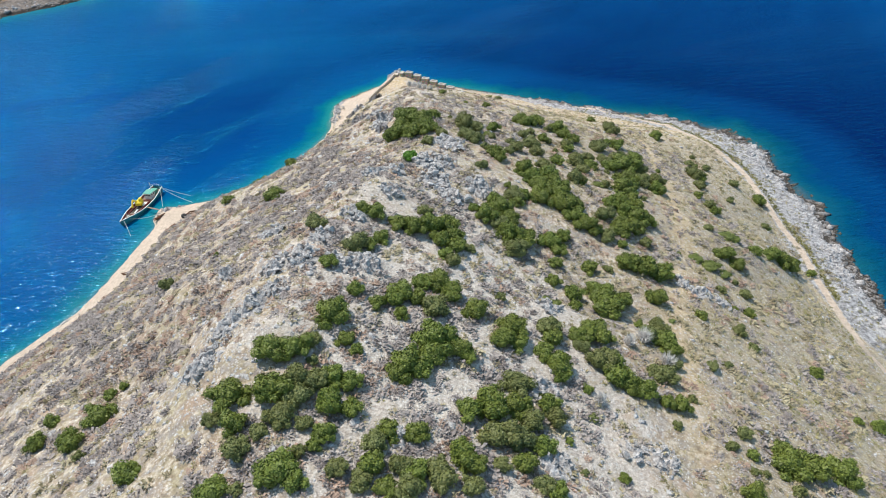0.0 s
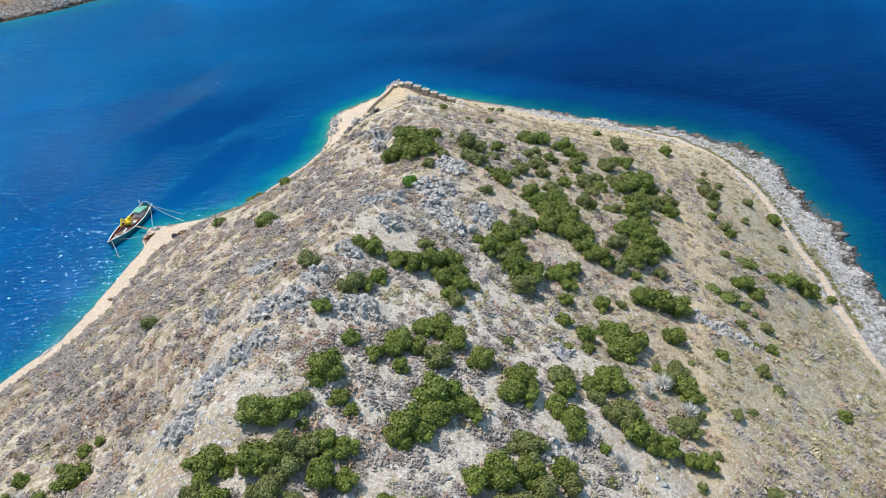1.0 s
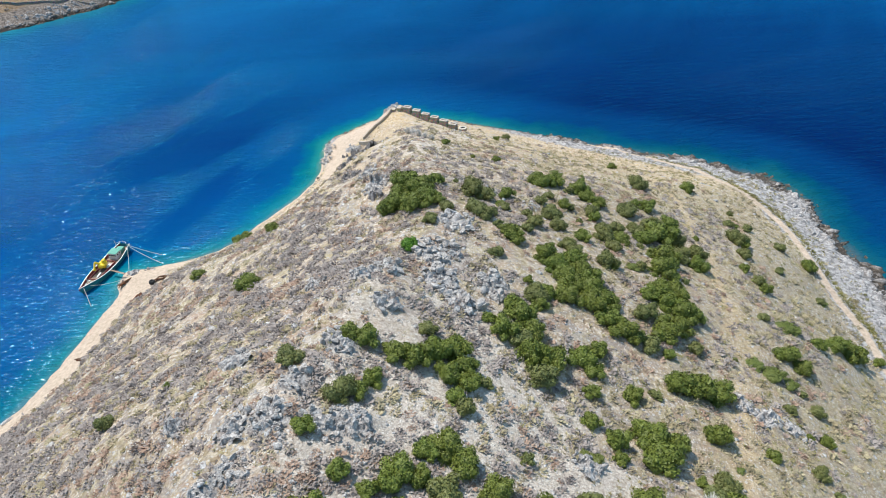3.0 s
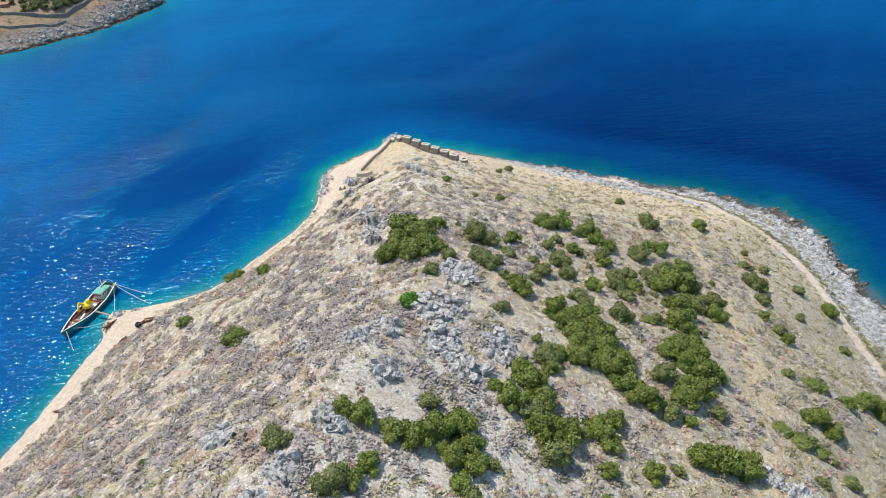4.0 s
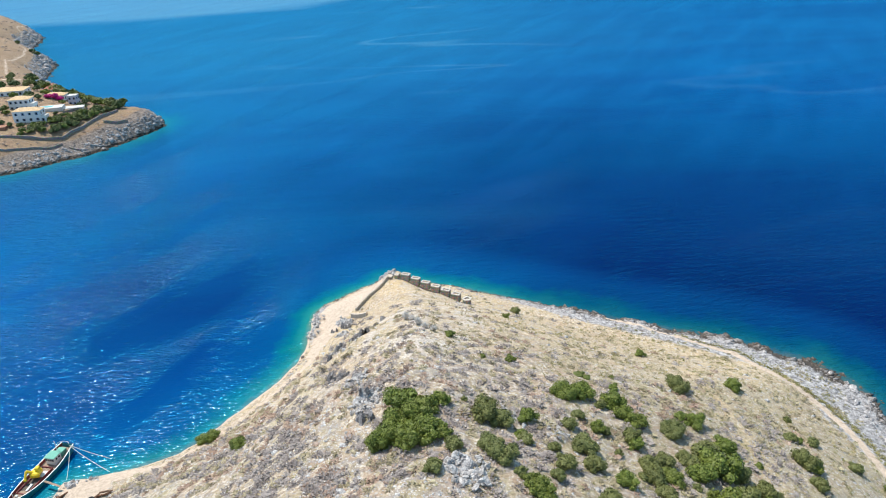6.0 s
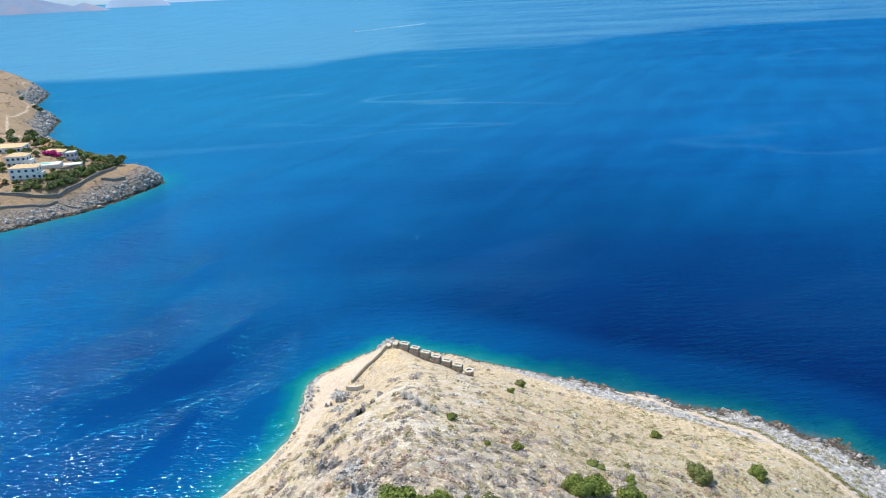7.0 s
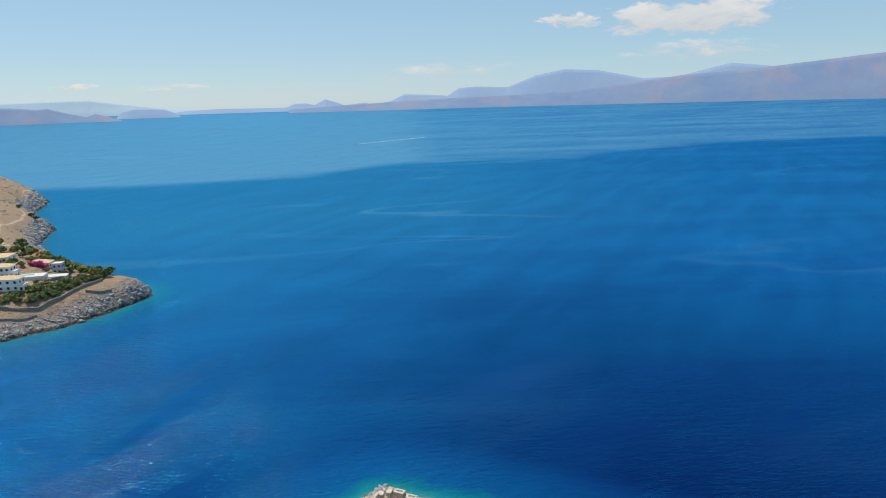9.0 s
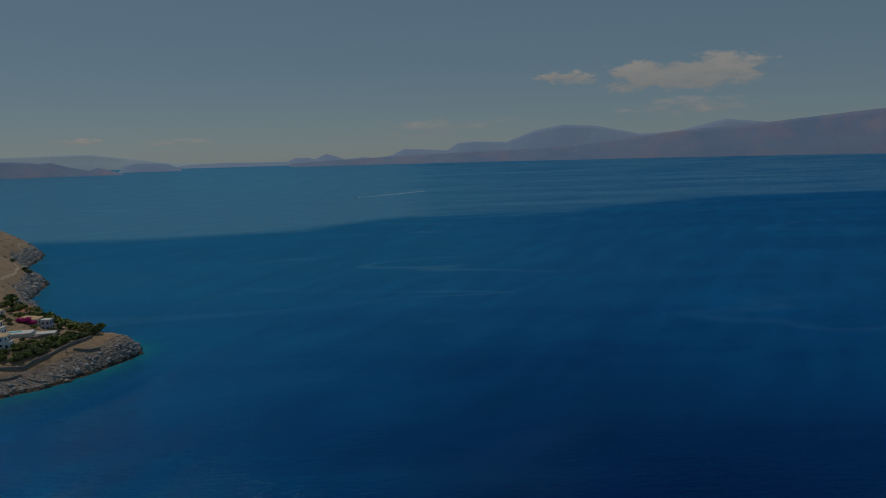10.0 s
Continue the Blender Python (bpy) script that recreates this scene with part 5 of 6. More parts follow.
wall_run("parapet_wall", [(-11.5, 265.2), (-16.5, 259.2), (-21.7, 252.6)], 0.6, 1.15, M_WALLTOP, "long low stone parapet along the cliff edge")
wall_run("retaining_wall", [(-23.0, 250.6), (-20.8, 248.9), (-18.0, 247.4)], 0.9, 1.3, M_WALLTOP, "short stone retaining wall above a hollow")
corner = new("gun_post")
corner.matrix_world = pose(-10.2, 265.6, 8.3, 0, 0, fort_angle + 8)
for nm, cx, cy, sx, sy, h in (("block", -0.6, -0.4, 1.9, 1.9, 2.3), ("block", 1.6, 0.5, 1.5, 2.0, 2.7)):
    bm = bmesh.new()
    box(bm, cx, cy, -0.6, sx, sy, h + 0.4, bevel=0.06, taper=0.96)
    part(nm, bm, M_MASONRY, corner)
    bm = bmesh.new()
    box(bm, cx, cy, h - 0.198, sx * 0.98, sy * 0.98, 0.2, bevel=0.05)
    part("coping", bm, M_WALLTOP, corner)
tagged(corner, "broken stone corner post of the battery", "masonry")
outcrop(-12.3, 268.2, 2.6, 34, 1.1)
outcrop(-26.0, 249.5, 1.8, 14, 0.9)
outcrop(-24.5, 240.0, 2.2, 14, 0.8)

# ---- bare shrubs by the battery ----
M_DEAD = plain("bleached dead twigs", (0.76, 0.72, 0.68), 0.95, amount=0.2)


def bare_shrub(x, y, r, seed):
    base = new("bare_shrub")
    base.location = (x, y, height_at(x, y))
    g = np.random.RandomState(seed)
    v, f = [], []
    for _ in range(280):
        a, q = g.uniform(0, 6.28), g.uniform(0, 1) ** 0.6 * 0.7
        s = np.array([math.cos(a) * q * 0.4, math.sin(a) * q * 0.4, g.uniform(0, 0.5)])
        e = np.array([math.cos(a) * q, math.sin(a) * q, g.uniform(0.4, 1.2) * (1.1 - 0.5 * q)])
        t = np.cross(e - s, g.normal(size=3))
        t = t / np.linalg.norm(t) * 0.03
        i = len(v)
        v += [s - t, s + t, e]
        f.append((i, i + 1, i + 2))
    tw = link_mesh("crown", np.array(v) * r, f, M_DEAD, base)
    bm = bmesh.new()
    bmesh.ops.create_cone(bm, cap_ends=True, segments=6, radius1=0.09 * r, radius2=0.03 * r, depth=0.9 * r, matrix=Matrix.Translation((0, 0, 0.38 * r)))
    part("stem", bm, M_DEAD, base)
    return tagged(base, "leafless bleached grey shrub", "shrub", "bare shrubs")


for k, (x, y, r) in enumerate([(-5.0, 205.5, 1.9), (-3.6, 203.0, 1.5), (-2.2, 199.5, 1.7), (-0.6, 196.5, 1.6), (1.2, 195.0, 1.5), (32, 82, 2.6), (34.5, 77, 2.4), (29, 80, 2.0), (20.5, 66, 1.8), (36.5, 86, 1.6)]):
    bare_shrub(x, y, r, 300 + k)


# ---- cargo caique moored at the quay ----
M_HULL = plain("teal hull paint", (0.02, 0.20, 0.23), 0.45, grain=2.0)
M_WHITE = plain("white boat paint", (0.78, 0.78, 0.75), 0.5, amount=0.08)
M_OXIDE = plain("dark red bulwark paint", (0.22, 0.035, 0.035), 0.55)
M_DECK = plain("worn deck planks", (0.30, 0.21, 0.15), 0.85, grain=4.0)
M_HOLD = plain("open hold darkness", (0.10, 0.075, 0.06), 0.9)
M_GREEN = plain("green cabin paint", (0.10, 0.36, 0.27), 0.5)
M_GLASS = Nodes("dark cabin glass").done((0.02, 0.03, 0.04), 0.08)
M_YELLOW = plain("yellow machine paint", (0.80, 0.58, 0.02), 0.45, amount=0.12)
M_BLACK = plain("black rubber", (0.02, 0.02, 0.022), 0.7)
M_ROPE = plain("pale rope", (0.55, 0.58, 0.52), 0.9)
boat = new("cargo_caique")
STERN, BOW = Vector((-91.0, 202.8, 0)), Vector((-96.2, 183.0, 0))
fore = (BOW - STERN).normalized()
LEN = (BOW - STERN).length
boat.matrix_world = Matrix.Translation(STERN) @ Matrix.Rotation(math.atan2(fore.y, fore.x), 4, "Z")   # x runs to the bow


def half_beam(s):
    return 2.75 * (max(0.0, math.sin(math.pi * min(0.5, 0.22 + s * 0.75)))) if s < 0.42 else 2.75 * max(0.03, 1 - ((s - 0.42) / 0.58) ** 2.4)


def sheer(s):
    return 1.35 + 1.5 * max(0, s - 0.55) ** 1.6 * 2.2 + 1.1 * max(0, 0.3 - s) * 2


def loft(rings, close=False):
    bm = bmesh.new()
    vs = [[bm.verts.new(p) for p in r] for r in rings]
    for a, b in zip(vs, vs[1:]):
        n = len(a)
        for j in range(n if close else n - 1):
            bm.faces.new((a[j], b[j], b[(j + 1) % n], a[(j + 1) % n]))
    return bm, vs


stations = [k / 22.0 for k in range(23)]
rings = []
for s in stations:
    b, h, x = half_beam(s), sheer(s), s * LEN
    rake = 0.9 * max(0, s - 0.85) / 0.15 - 0.5 * max(0, 0.1 - s) / 0.1
    rings.append([(x + rake, -b, h), (x + rake * 0.6, -b * 0.97, h * 0.5), (x, -b * 0.82, -0.2), (x, -b * 0.3, -0.8), (x, b * 0.3, -0.8),
                  (x, b * 0.82, -0.2), (x + rake * 0.6, b * 0.97, h * 0.5), (x + rake, b, h)])
bm, vs = loft(rings)
bm.faces.new(vs[0])
bmesh.ops.recalc_face_normals(bm, faces=bm.faces)
part("hull", bm, M_HULL, boat, smooth=True)
for side in (-1, 1):
    for nm, inset, lo, hi, wide, mat, lab in (("gunwale", 0.0, 0.0, 0.1, 0.22, M_WHITE, "white painted gunwale"), ("bulwark", 0.16, -0.75, 0.0, 0.08, M_OXIDE, "dark red inner bulwark")):
        rr = []
        for s in stations:
            b, h, x = max(half_beam(s) - inset, 0.02), sheer(s), s * LEN + 0.9 * max(0, s - 0.85) / 0.15 - 0.5 * max(0, 0.1 - s) / 0.1
            bi = max(b - wide, 0.0)
            rr.append([(x, side * b, h + lo + 0.003), (x, side * b, h + hi), (x, side * bi, h + hi), (x, side * bi, h + lo + 0.003)])
        bm, vs = loft(rr, True)
        bmesh.ops.recalc_face_normals(bm, faces=bm.faces)
        part(nm, bm, mat, boat, lab)
rr = []
for s in stations[1:-1]:
    b = max(half_beam(s) - 0.2, 0.02)
    z = sheer(s) - 0.72
    rr.append([(s * LEN, -b, z), (s * LEN, 0, z + 0.06), (s * LEN, b, z)])
bm, vs = loft(rr)
part("deck", bm, M_DECK, boat, "worn brown deck planks")
bm = bmesh.new()
for cx, cy, sx, sy in ((11.2, -1.35, 8.6, 0.16), (11.2, 1.35, 8.6, 0.16), (6.9, 0, 0.16, 2.6), (15.5, 0, 0.16, 2.6)):
    box(bm, cx, cy, 0.62, sx, sy, 0.62, bevel=0.02)
part("hatch_coaming", bm, M_OXIDE, boat, "dark red hatch coaming")
# Dark slab on the deck: the open hold's inner shade is its colour.
bm = bmesh.new()
box(bm, 12.8, 0, 0.7, 5.0, 2.5, 0.14)
part("hold_floor", bm, M_HOLD, boat, "dark sheet standing for the open hold")
bm = bmesh.new()
for k in range(9):
    box(bm, 7.25 + k * 0.34, 0, 0.86, 0.3, 2.5, 0.08)
part("hatch_board", bm, M_DECK, boat, "brown hatch boards")
bm = bmesh.new()
box(bm, 9.0, 0.55, 0.97, 2.0, 1.0, 0.06, rz=6)
part("tarpaulin", bm, M_WHITE, boat, "pale sheet on the hatch")
bm = bmesh.new()
box(bm, 13.4, 0.3, 0.86, 2.2, 0.5, 0.25, rz=8, bevel=0.04)
part("plank_stack", bm, M_WHITE, boat, "pale stacked planks")
cabin = part("wheelhouse", (lambda b: (box(b, 4.6, 0, 0.75, 2.3, 2.5, 2.0, bevel=0.05), b)[1])(bmesh.new()), M_WHITE, boat, "white wheelhouse")
part("roof", (lambda b: (box(b, 4.55, 0, 2.75, 2.8, 2.9, 0.14, bevel=0.04), b)[1])(bmesh.new()), M_GREEN, cabin, "green painted roof")
for k in range(4):
    part("window", (lambda b: (box(b, 5.76, -0.9 + k * 0.6, 1.9, 0.05, 0.42, 0.5), b)[1])(bmesh.new()), M_GLASS, cabin, "dark glass")
for side in (-1, 1):
    for k in range(2):
        part("window", (lambda b: (box(b, 4.1 + k * 0.9, side * 1.26, 1.9, 0.5, 0.05, 0.5), b)[1])(bmesh.new()), M_GLASS, cabin, "dark glass")
part("stern_house", (lambda b: (box(b, 2.2, 0, 0.9, 2.2, 2.0, 1.3, bevel=0.06), b)[1])(bmesh.new()), M_GREEN, boat, "green stern house")
part("stern_deck", (lambda b: (box(b, 1.0, 0, 1.2, 1.9, 2.6, 0.12, bevel=0.05), b)[1])(bmesh.new()), M_DECK, boat)


def tube(bm, a, b, r, n=8):
    a, b = Vector(a), Vector(b)
    d = b - a
    g = bmesh.ops.create_cone(bm, cap_ends=True, segments=n, radius1=r, radius2=r, depth=d.length)
    bmesh.ops.transform(bm, matrix=Matrix.Translation((a + b) / 2) @ d.to_track_quat("Z", "Y").to_matrix().to_4x4(), verts=g["verts"])


for a, b, r, nm in (((2.9, 0, 1.0), (2.9, 0, 5.4), 0.08, "mast"), ((17.6, 0, 1.2), (17.6, 0, 3.2), 0.08, "samson_post")):
    bm = bmesh.new()
    tube(bm, a, b, r)
    part(nm, bm, M_WHITE, boat)
for k in range(7):
    a = math.pi * (0.5 + k / 6.0)
    bm = bmesh.new()
    p = (0.9 + math.cos(a) * 1.0, math.sin(a) * 1.55, 2.1)
    tube(bm, p, (p[0], p[1], 3.0), 0.035, 6)
    part("stanchion", bm, M_GREEN, boat)
bm = bmesh.new()
for k in range(12):
    a, b = (math.pi * (0.5 + (k + j) / 12.0) for j in (0, 1))
    tube(bm, (0.9 + math.cos(a) * 1.0, math.sin(a) * 1.55, 3.0), (0.9 + math.cos(b) * 1.0, math.sin(b) * 1.55, 3.0), 0.04, 6)
part("rail", bm, M_WHITE, boat, "pale stern rail")
for k, (x, y) in enumerate([(16.4, -0.5), (17.0, 0.6), (18.2, -0.2), (1.4, 0.7)]):
    bm = bmesh.new()
    bmesh.ops.create_cone(bm, cap_ends=True, segments=12, radius1=0.36, radius2=0.3, depth=0.28, matrix=Matrix.Translation((x, y, sheer(x / LEN) - 0.52)))
    part("rope_coil", bm, M_ROPE, boat, "coiled pale rope")
tagged(boat, "old wooden cargo boat with teal hull moored at the quay", "boat")

crane = new("deck_crane")
crane.matrix_world = boat.matrix_world @ pose(9.9, -0.4, 0.95, 0, 0, 20)
part("slew_base", (lambda b: (bmesh.ops.create_cone(b, cap_ends=True, segments=14, radius1=0.7, radius2=0.6, depth=0.4, matrix=Matrix.Translation((0, 0, 0.2))), b)[1])(bmesh.new()), M_BLACK, crane)
part("body", (lambda b: (box(b, 0, 0, 0.4, 2.6, 2.1, 1.3, bevel=0.3), b)[1])(bmesh.new()), M_YELLOW, crane)
part("cab", (lambda b: (box(b, -0.2, 0.5, 1.65, 1.3, 1.0, 1.0, bevel=0.12, taper=0.85), b)[1])(bmesh.new()), M_YELLOW, crane)
for nm, a, b, r in (("boom", (0.3, -0.3, 1.4), (0.9, -1.5, 2.6), 0.34), ("dipper_arm", (0.9, -1.5, 2.6), (1.9, -1.7, 1.3), 0.26)):
    bm = bmesh.new()
    tube(bm, a, b, r, 8)
    part(nm, bm, M_YELLOW, crane)
part("bucket", (lambda b: (box(b, 2.0, -1.7, 0.7, 0.8, 0.7, 0.7, bevel=0.12, taper=0.7), b)[1])(bmesh.new()), M_YELLOW, crane)
tagged(crane, "yellow excavator with folded arm on the hatch", "excavator")


def rope(a, b, sag, label, r=0.06):
    a, b = Vector(a), Vector(b)
    bm = bmesh.new()
    pts = [a.lerp(b, k / 10) - Vector((0, 0, sag * 4 * (k / 10) * (1 - k / 10))) - a for k in range(11)]
    for p, q in zip(pts, pts[1:]):
        tube(bm, p, q, r, 6)
    ob = part("mooring_rope", bm, M_ROPE)
    ob.location = a
    return tagged(ob, label, "rope", "mooring ropes")


rope((-89.7, 201.9, 2.3), (-77.3, 193.6, 0.5), 0.5, "pale mooring rope from the stern to the shore")
rope((-89.8, 202.1, 2.3), (-76.2, 198.0, -0.4), 0.4, "pale mooring rope running into the shallows")
rope((-89.4, 201.2, 2.2), (-86.0, 190.9, 1.4), 0.4, "pale mooring rope from the stern to the quay")
rope((-95.2, 182.4, 2.3), (-91.4, 175.8, -0.4), 0.3, "pale mooring rope from the bow into the water")
rope((-94.2, 184.0, 1.9), (-86.5, 186.5, 1.3), 0.5, "slack pale mooring rope to the quay")
wall_run("gangplank", [(-90.8, 190.6), (-86.4, 188.6)], 0.5, 0.08, M_DECK, "narrow wooden gangplank to the quay", "gangplank", 5, lambda x, y: 1.75 + (x + 90.8) * -0.02, sink=0.02)

# ---- things on the quay ----
M_RUST_METAL = plain("rusty iron", (0.20, 0.075, 0.035), 0.85, grain=5)
M_LOG = plain("weathered timber", (0.20, 0.115, 0.07), 0.9, grain=5)


def log_pile(x, y, turn, n, label):
    base = new("log_pile")
    base.matrix_world = pose(x, y, height_at(x, y), 0, 0, turn)
    g = np.random.RandomState(int(abs(x * 10)))
    for k in range(n):
        bm = bmesh.new()
        c = (g.uniform(-1.4, 1.4), g.uniform(-0.45, 0.45), 0.16 + 0.3 * (k % 3) * 0.8)
        a = g.uniform(-0.5, 0.5)
        tube(bm, (c[0] - math.cos(a), c[1] - math.sin(a), c[2]), (c[0] + math.cos(a), c[1] + math.sin(a), c[2] + g.uniform(-0.1, 0.15)), g.uniform(0.12, 0.22), 7)
        part("log", bm, M_LOG if g.rand() < 0.6 else M_RUST_METAL, base)
    return tagged(base, label, "timber", "piles by the quay")


log_pile(-78.8, 175.8, 80, 12, "heap of brown timber at the foot of the slope")
log_pile(-75.2, 184.3, 35, 10, "heap of brown beams at the foot of the slope")
log_pile(-85.6, 185.3, 60, 9, "rusty scrap and timber on the quay edge")
buoy = new("rubber_fender")
buoy.location = (-77.0, 182.8, height_at(-77.0, 182.8) + 0.5)
bm = bmesh.new()
n1, n2 = 18, 10
ringv = [[bm.verts.new(((0.55 + 0.28 * math.cos(2 * math.pi * j / n2)) * math.cos(2 * math.pi * i / n1), (0.55 + 0.28 * math.cos(2 * math.pi * j / n2)) * math.sin(2 * math.pi * i / n1),
                         0.5 * math.sin(2 * math.pi * j / n2))) for j in range(n2)] for i in range(n1)]
for i in range(n1):
    for j in range(n2):
        bm.faces.new((ringv[i][j], ringv[(i + 1) % n1][j], ringv[(i + 1) % n1][(j + 1) % n2], ringv[i][(j + 1) % n2]))
part("tyre", bm, M_BLACK, buoy, smooth=True)
tagged(buoy, "big black tyre lying on the quay", "tyre")
outcrop(-85.2, 190.0, 1.6, 14, 0.6)
outcrop(-80.5, 191.6, 1.6, 10, 0.45)
outcrop(-87.0, 186.0, 1.3, 9, 0.5)


log_pile(-84.2, 152.6, 20, 4, "small heap of rusty scrap beside the beach track")
slab = part("stone_slab", chunk(91, 2, 0.2, 0.5), M_STONE)
slab.matrix_world = pose(-97.0, 138.2, height_at(-97.0, 138.2) + 0.15, 0, 0, 58) @ Matrix.Diagonal((1.5, 0.7, 0.8, 1))
tagged(slab, "pale flat boulder lying at the water's edge", "boulder")


# ---- houses and gardens across the bay ----
def far_at(x, y):
    return float(far_height(np.array([float(x)]), np.array([float(y)]))[0])


M_LIME = plain("whitewashed wall", (0.80, 0.80, 0.79), 0.8, grain=0.8, amount=0.06)
M_TILE = Nodes("ochre roof tiles")
M_TILE = M_TILE.done(M_TILE.ramp(M_TILE.noise(1.2, 5), [(0.3, (0.46, 0.28, 0.15)), (0.7, (0.70, 0.52, 0.30))]), 0.85)
M_TILE_RED = plain("red roof tiles", (0.42, 0.17, 0.10), 0.85, grain=1.5)
M_SHUTTER = plain("blue grey shutters", (0.32, 0.38, 0.52), 0.6)
M_PAVE = plain("pale terrace paving", (0.58, 0.565, 0.54), 0.85, grain=1.0, amount=0.1)
M_POOL = Nodes("pool water").done((0.12, 0.50, 0.48), 0.08)
M_DRYWALL = masonry("dry stone wall", (0.25, 0.225, 0.20))
M_LILAC = plain("lilac grey wall", (0.52, 0.51, 0.60), 0.8, grain=0.8, amount=0.08)
M_PINK = leaf_material("magenta bougainvillea", (0.42, 0.005, 0.14), (0.62, 0.01, 0.24), (0.80, 0.04, 0.40))
M_TERRACOTTA = plain("reddish garden soil", (0.34, 0.17, 0.11), 0.95, grain=0.6)


def house(x, y, w, d, h, turn, wall, roof, label, storeys=2, cols=4, flat=False, hip=1.6):
    """A house: walls, a low hipped or flat roof, and windows with shutters on the two sides towards the bay."""
    z = min(far_at(x + a * w * 0.4, y + b * d * 0.4) for a in (-1, 1) for b in (-1, 1))
    base = new("house")
    base.matrix_world = pose(x, y, z, 0, 0, turn)
    bm = bmesh.new()
    box(bm, 0, 0, -1.5, w, d, h + 1.5)
    part("wall", bm, wall, base)
    bm = bmesh.new()
    if flat:
        box(bm, 0, 0, h + 0.003, w + 0.3, d + 0.3, 0.35, bevel=0.05)
    else:
        e = 0.45
        lo = [bm.verts.new(p) for p in ((-w / 2 - e, -d / 2 - e, h + 0.003), (w / 2 + e, -d / 2 - e, h + 0.003), (w / 2 + e, d / 2 + e, h + 0.003), (-w / 2 - e, d / 2 + e, h + 0.003))]
        k = max(w - d, 0) / 2
        up = [bm.verts.new((-k - 0.1, 0, h + hip)), bm.verts.new((k + 0.1, 0, h + hip))]
        bm.faces.new(lo[::-1])
        for f in ((lo[0], lo[1], up[1], up[0]), (lo[1], lo[2], up[1]), (lo[2], lo[3], up[0], up[1]), (lo[3], lo[0], up[0])):
            bm.faces.new(f)
    part("roof", bm, roof, base)
    sh = h / storeys
    for s in range(storeys):
        for k in range(cols):
            cx = (k + 0.5) / cols * w - w / 2
            win = part("window", (lambda b: (box(b, cx, -d / 2, s * sh + 0.8, 1.0, 0.16, sh * 0.43), b)[1])(bmesh.new()), M_GLASS, base)
            for q in (-0.72, 0.72):
                part("shutter", (lambda b: (box(b, cx + q, -d / 2 - 0.02, s * sh + 0.8, 0.42, 0.12, sh * 0.43), b)[1])(bmesh.new()), M_SHUTTER, win)
        for k in range(2):
            cy = (k + 0.5) / 2 * d - d / 2
            part("window", (lambda b: (box(b, w / 2, cy, s * sh + 0.8, 0.16, 1.1, sh * 0.43), b)[1])(bmesh.new()), M_GLASS, base)
    return tagged(base, label, "house", "houses across the bay")


M_STONE_FAR = stone_material("far shore rock", (0.12, 0.115, 0.115), (0.36, 0.34, 0.34), (0.66, 0.635, 0.63), 2.2)
house(-226.5, 484.5, 15.5, 7.5, 6.6, 3, M_LIME, M_TILE, "white two-storey house with ochre tiled roof", 2, 4)
house(-240.5, 506, 12.0, 8.0, 6.6, 3, M_LIME, M_TILE, "white two-storey house with pale tiled roof", 2, 4)
house(-217.8, 484.0, 3.4, 5.0, 3.6, 3, M_LIME, M_PAVE, "white single-storey wing with flat roof terrace", 1, 1, True)
house(-233.2, 504.0, 4.0, 6.0, 4.2, 3, M_LIME, M_PAVE, "white low wing with flat roof", 1, 1, True)
house(-262, 535, 22, 13, 3.4, 6, M_LIME, M_TILE, "long low house with wide pale ochre roof", 1, 6)
house(-253.5, 568, 11, 7.5, 5.6, -4, M_LIME, M_TILE_RED, "white house with red tiled roof among cypresses", 2, 3)
house(-247.5, 559, 7.5, 5, 2.8, -4, M_LIME, M_TILE_RED, "small outbuilding with red tiled roof", 1, 2)
house(-231, 531, 13, 7, 3.6, 2, M_LIME, M_TILE, "single-storey house with ochre roof behind bougainvillea", 1, 3)
house(-217.5, 525, 5.4, 5.0, 6.2, 2, M_LILAC, M_PAVE, "lilac-grey square tower house", 2, 2, True)
house(-297, 627, 14, 8, 3.2, 0, M_LIME, M_TILE_RED, "low house with red tiled roof", 1, 4)


def terrace(x, y, w, d, turn, z, mat, label, name="terrace"):
    bm = bmesh.new()
    box(bm, 0, 0, -3.0, w, d, 3.0, bevel=0.06)
    ob = part(name, bm, mat)
    ob.matrix_world = pose(x, y, z, 0, 0, turn)
    return tagged(ob, label, "terrace")


ztop = far_at(-222, 503) + 1.6
terrace(-223.5, 502.5, 17, 9, 12, ztop, M_PAVE, "pale paved pool terrace")
terrace(-211.5, 508.5, 13, 7, 14, far_at(-211.5, 508.5) + 1.2, M_PAVE, "pale paved garden terrace")
pool = new("swimming_pool")
pool.matrix_world = pose(-225.0, 503.0, ztop, 0, 0, 12)
part("rim", (lambda b: (box(b, 0, 0, 0.004, 9.0, 4.2, 0.12, bevel=0.03), b)[1])(bmesh.new()), M_LIME, pool)
part("water", (lambda b: (box(b, 0, 0, 0.06, 8.2, 3.4, 0.08), b)[1])(bmesh.new()), M_POOL, pool, "pale turquoise pool water")
tagged(pool, "turquoise swimming pool set in a pale terrace", "pool")
terrace(-212, 490, 10, 6, 8, far_at(-212, 490) + 0.5, M_TERRACOTTA, "bare reddish garden plot", "garden_plot")
terrace(-243, 473, 16, 7, 4, far_at(-243, 473) + 0.4, M_TERRACOTTA, "bare reddish garden plot behind a wall", "garden_plot")

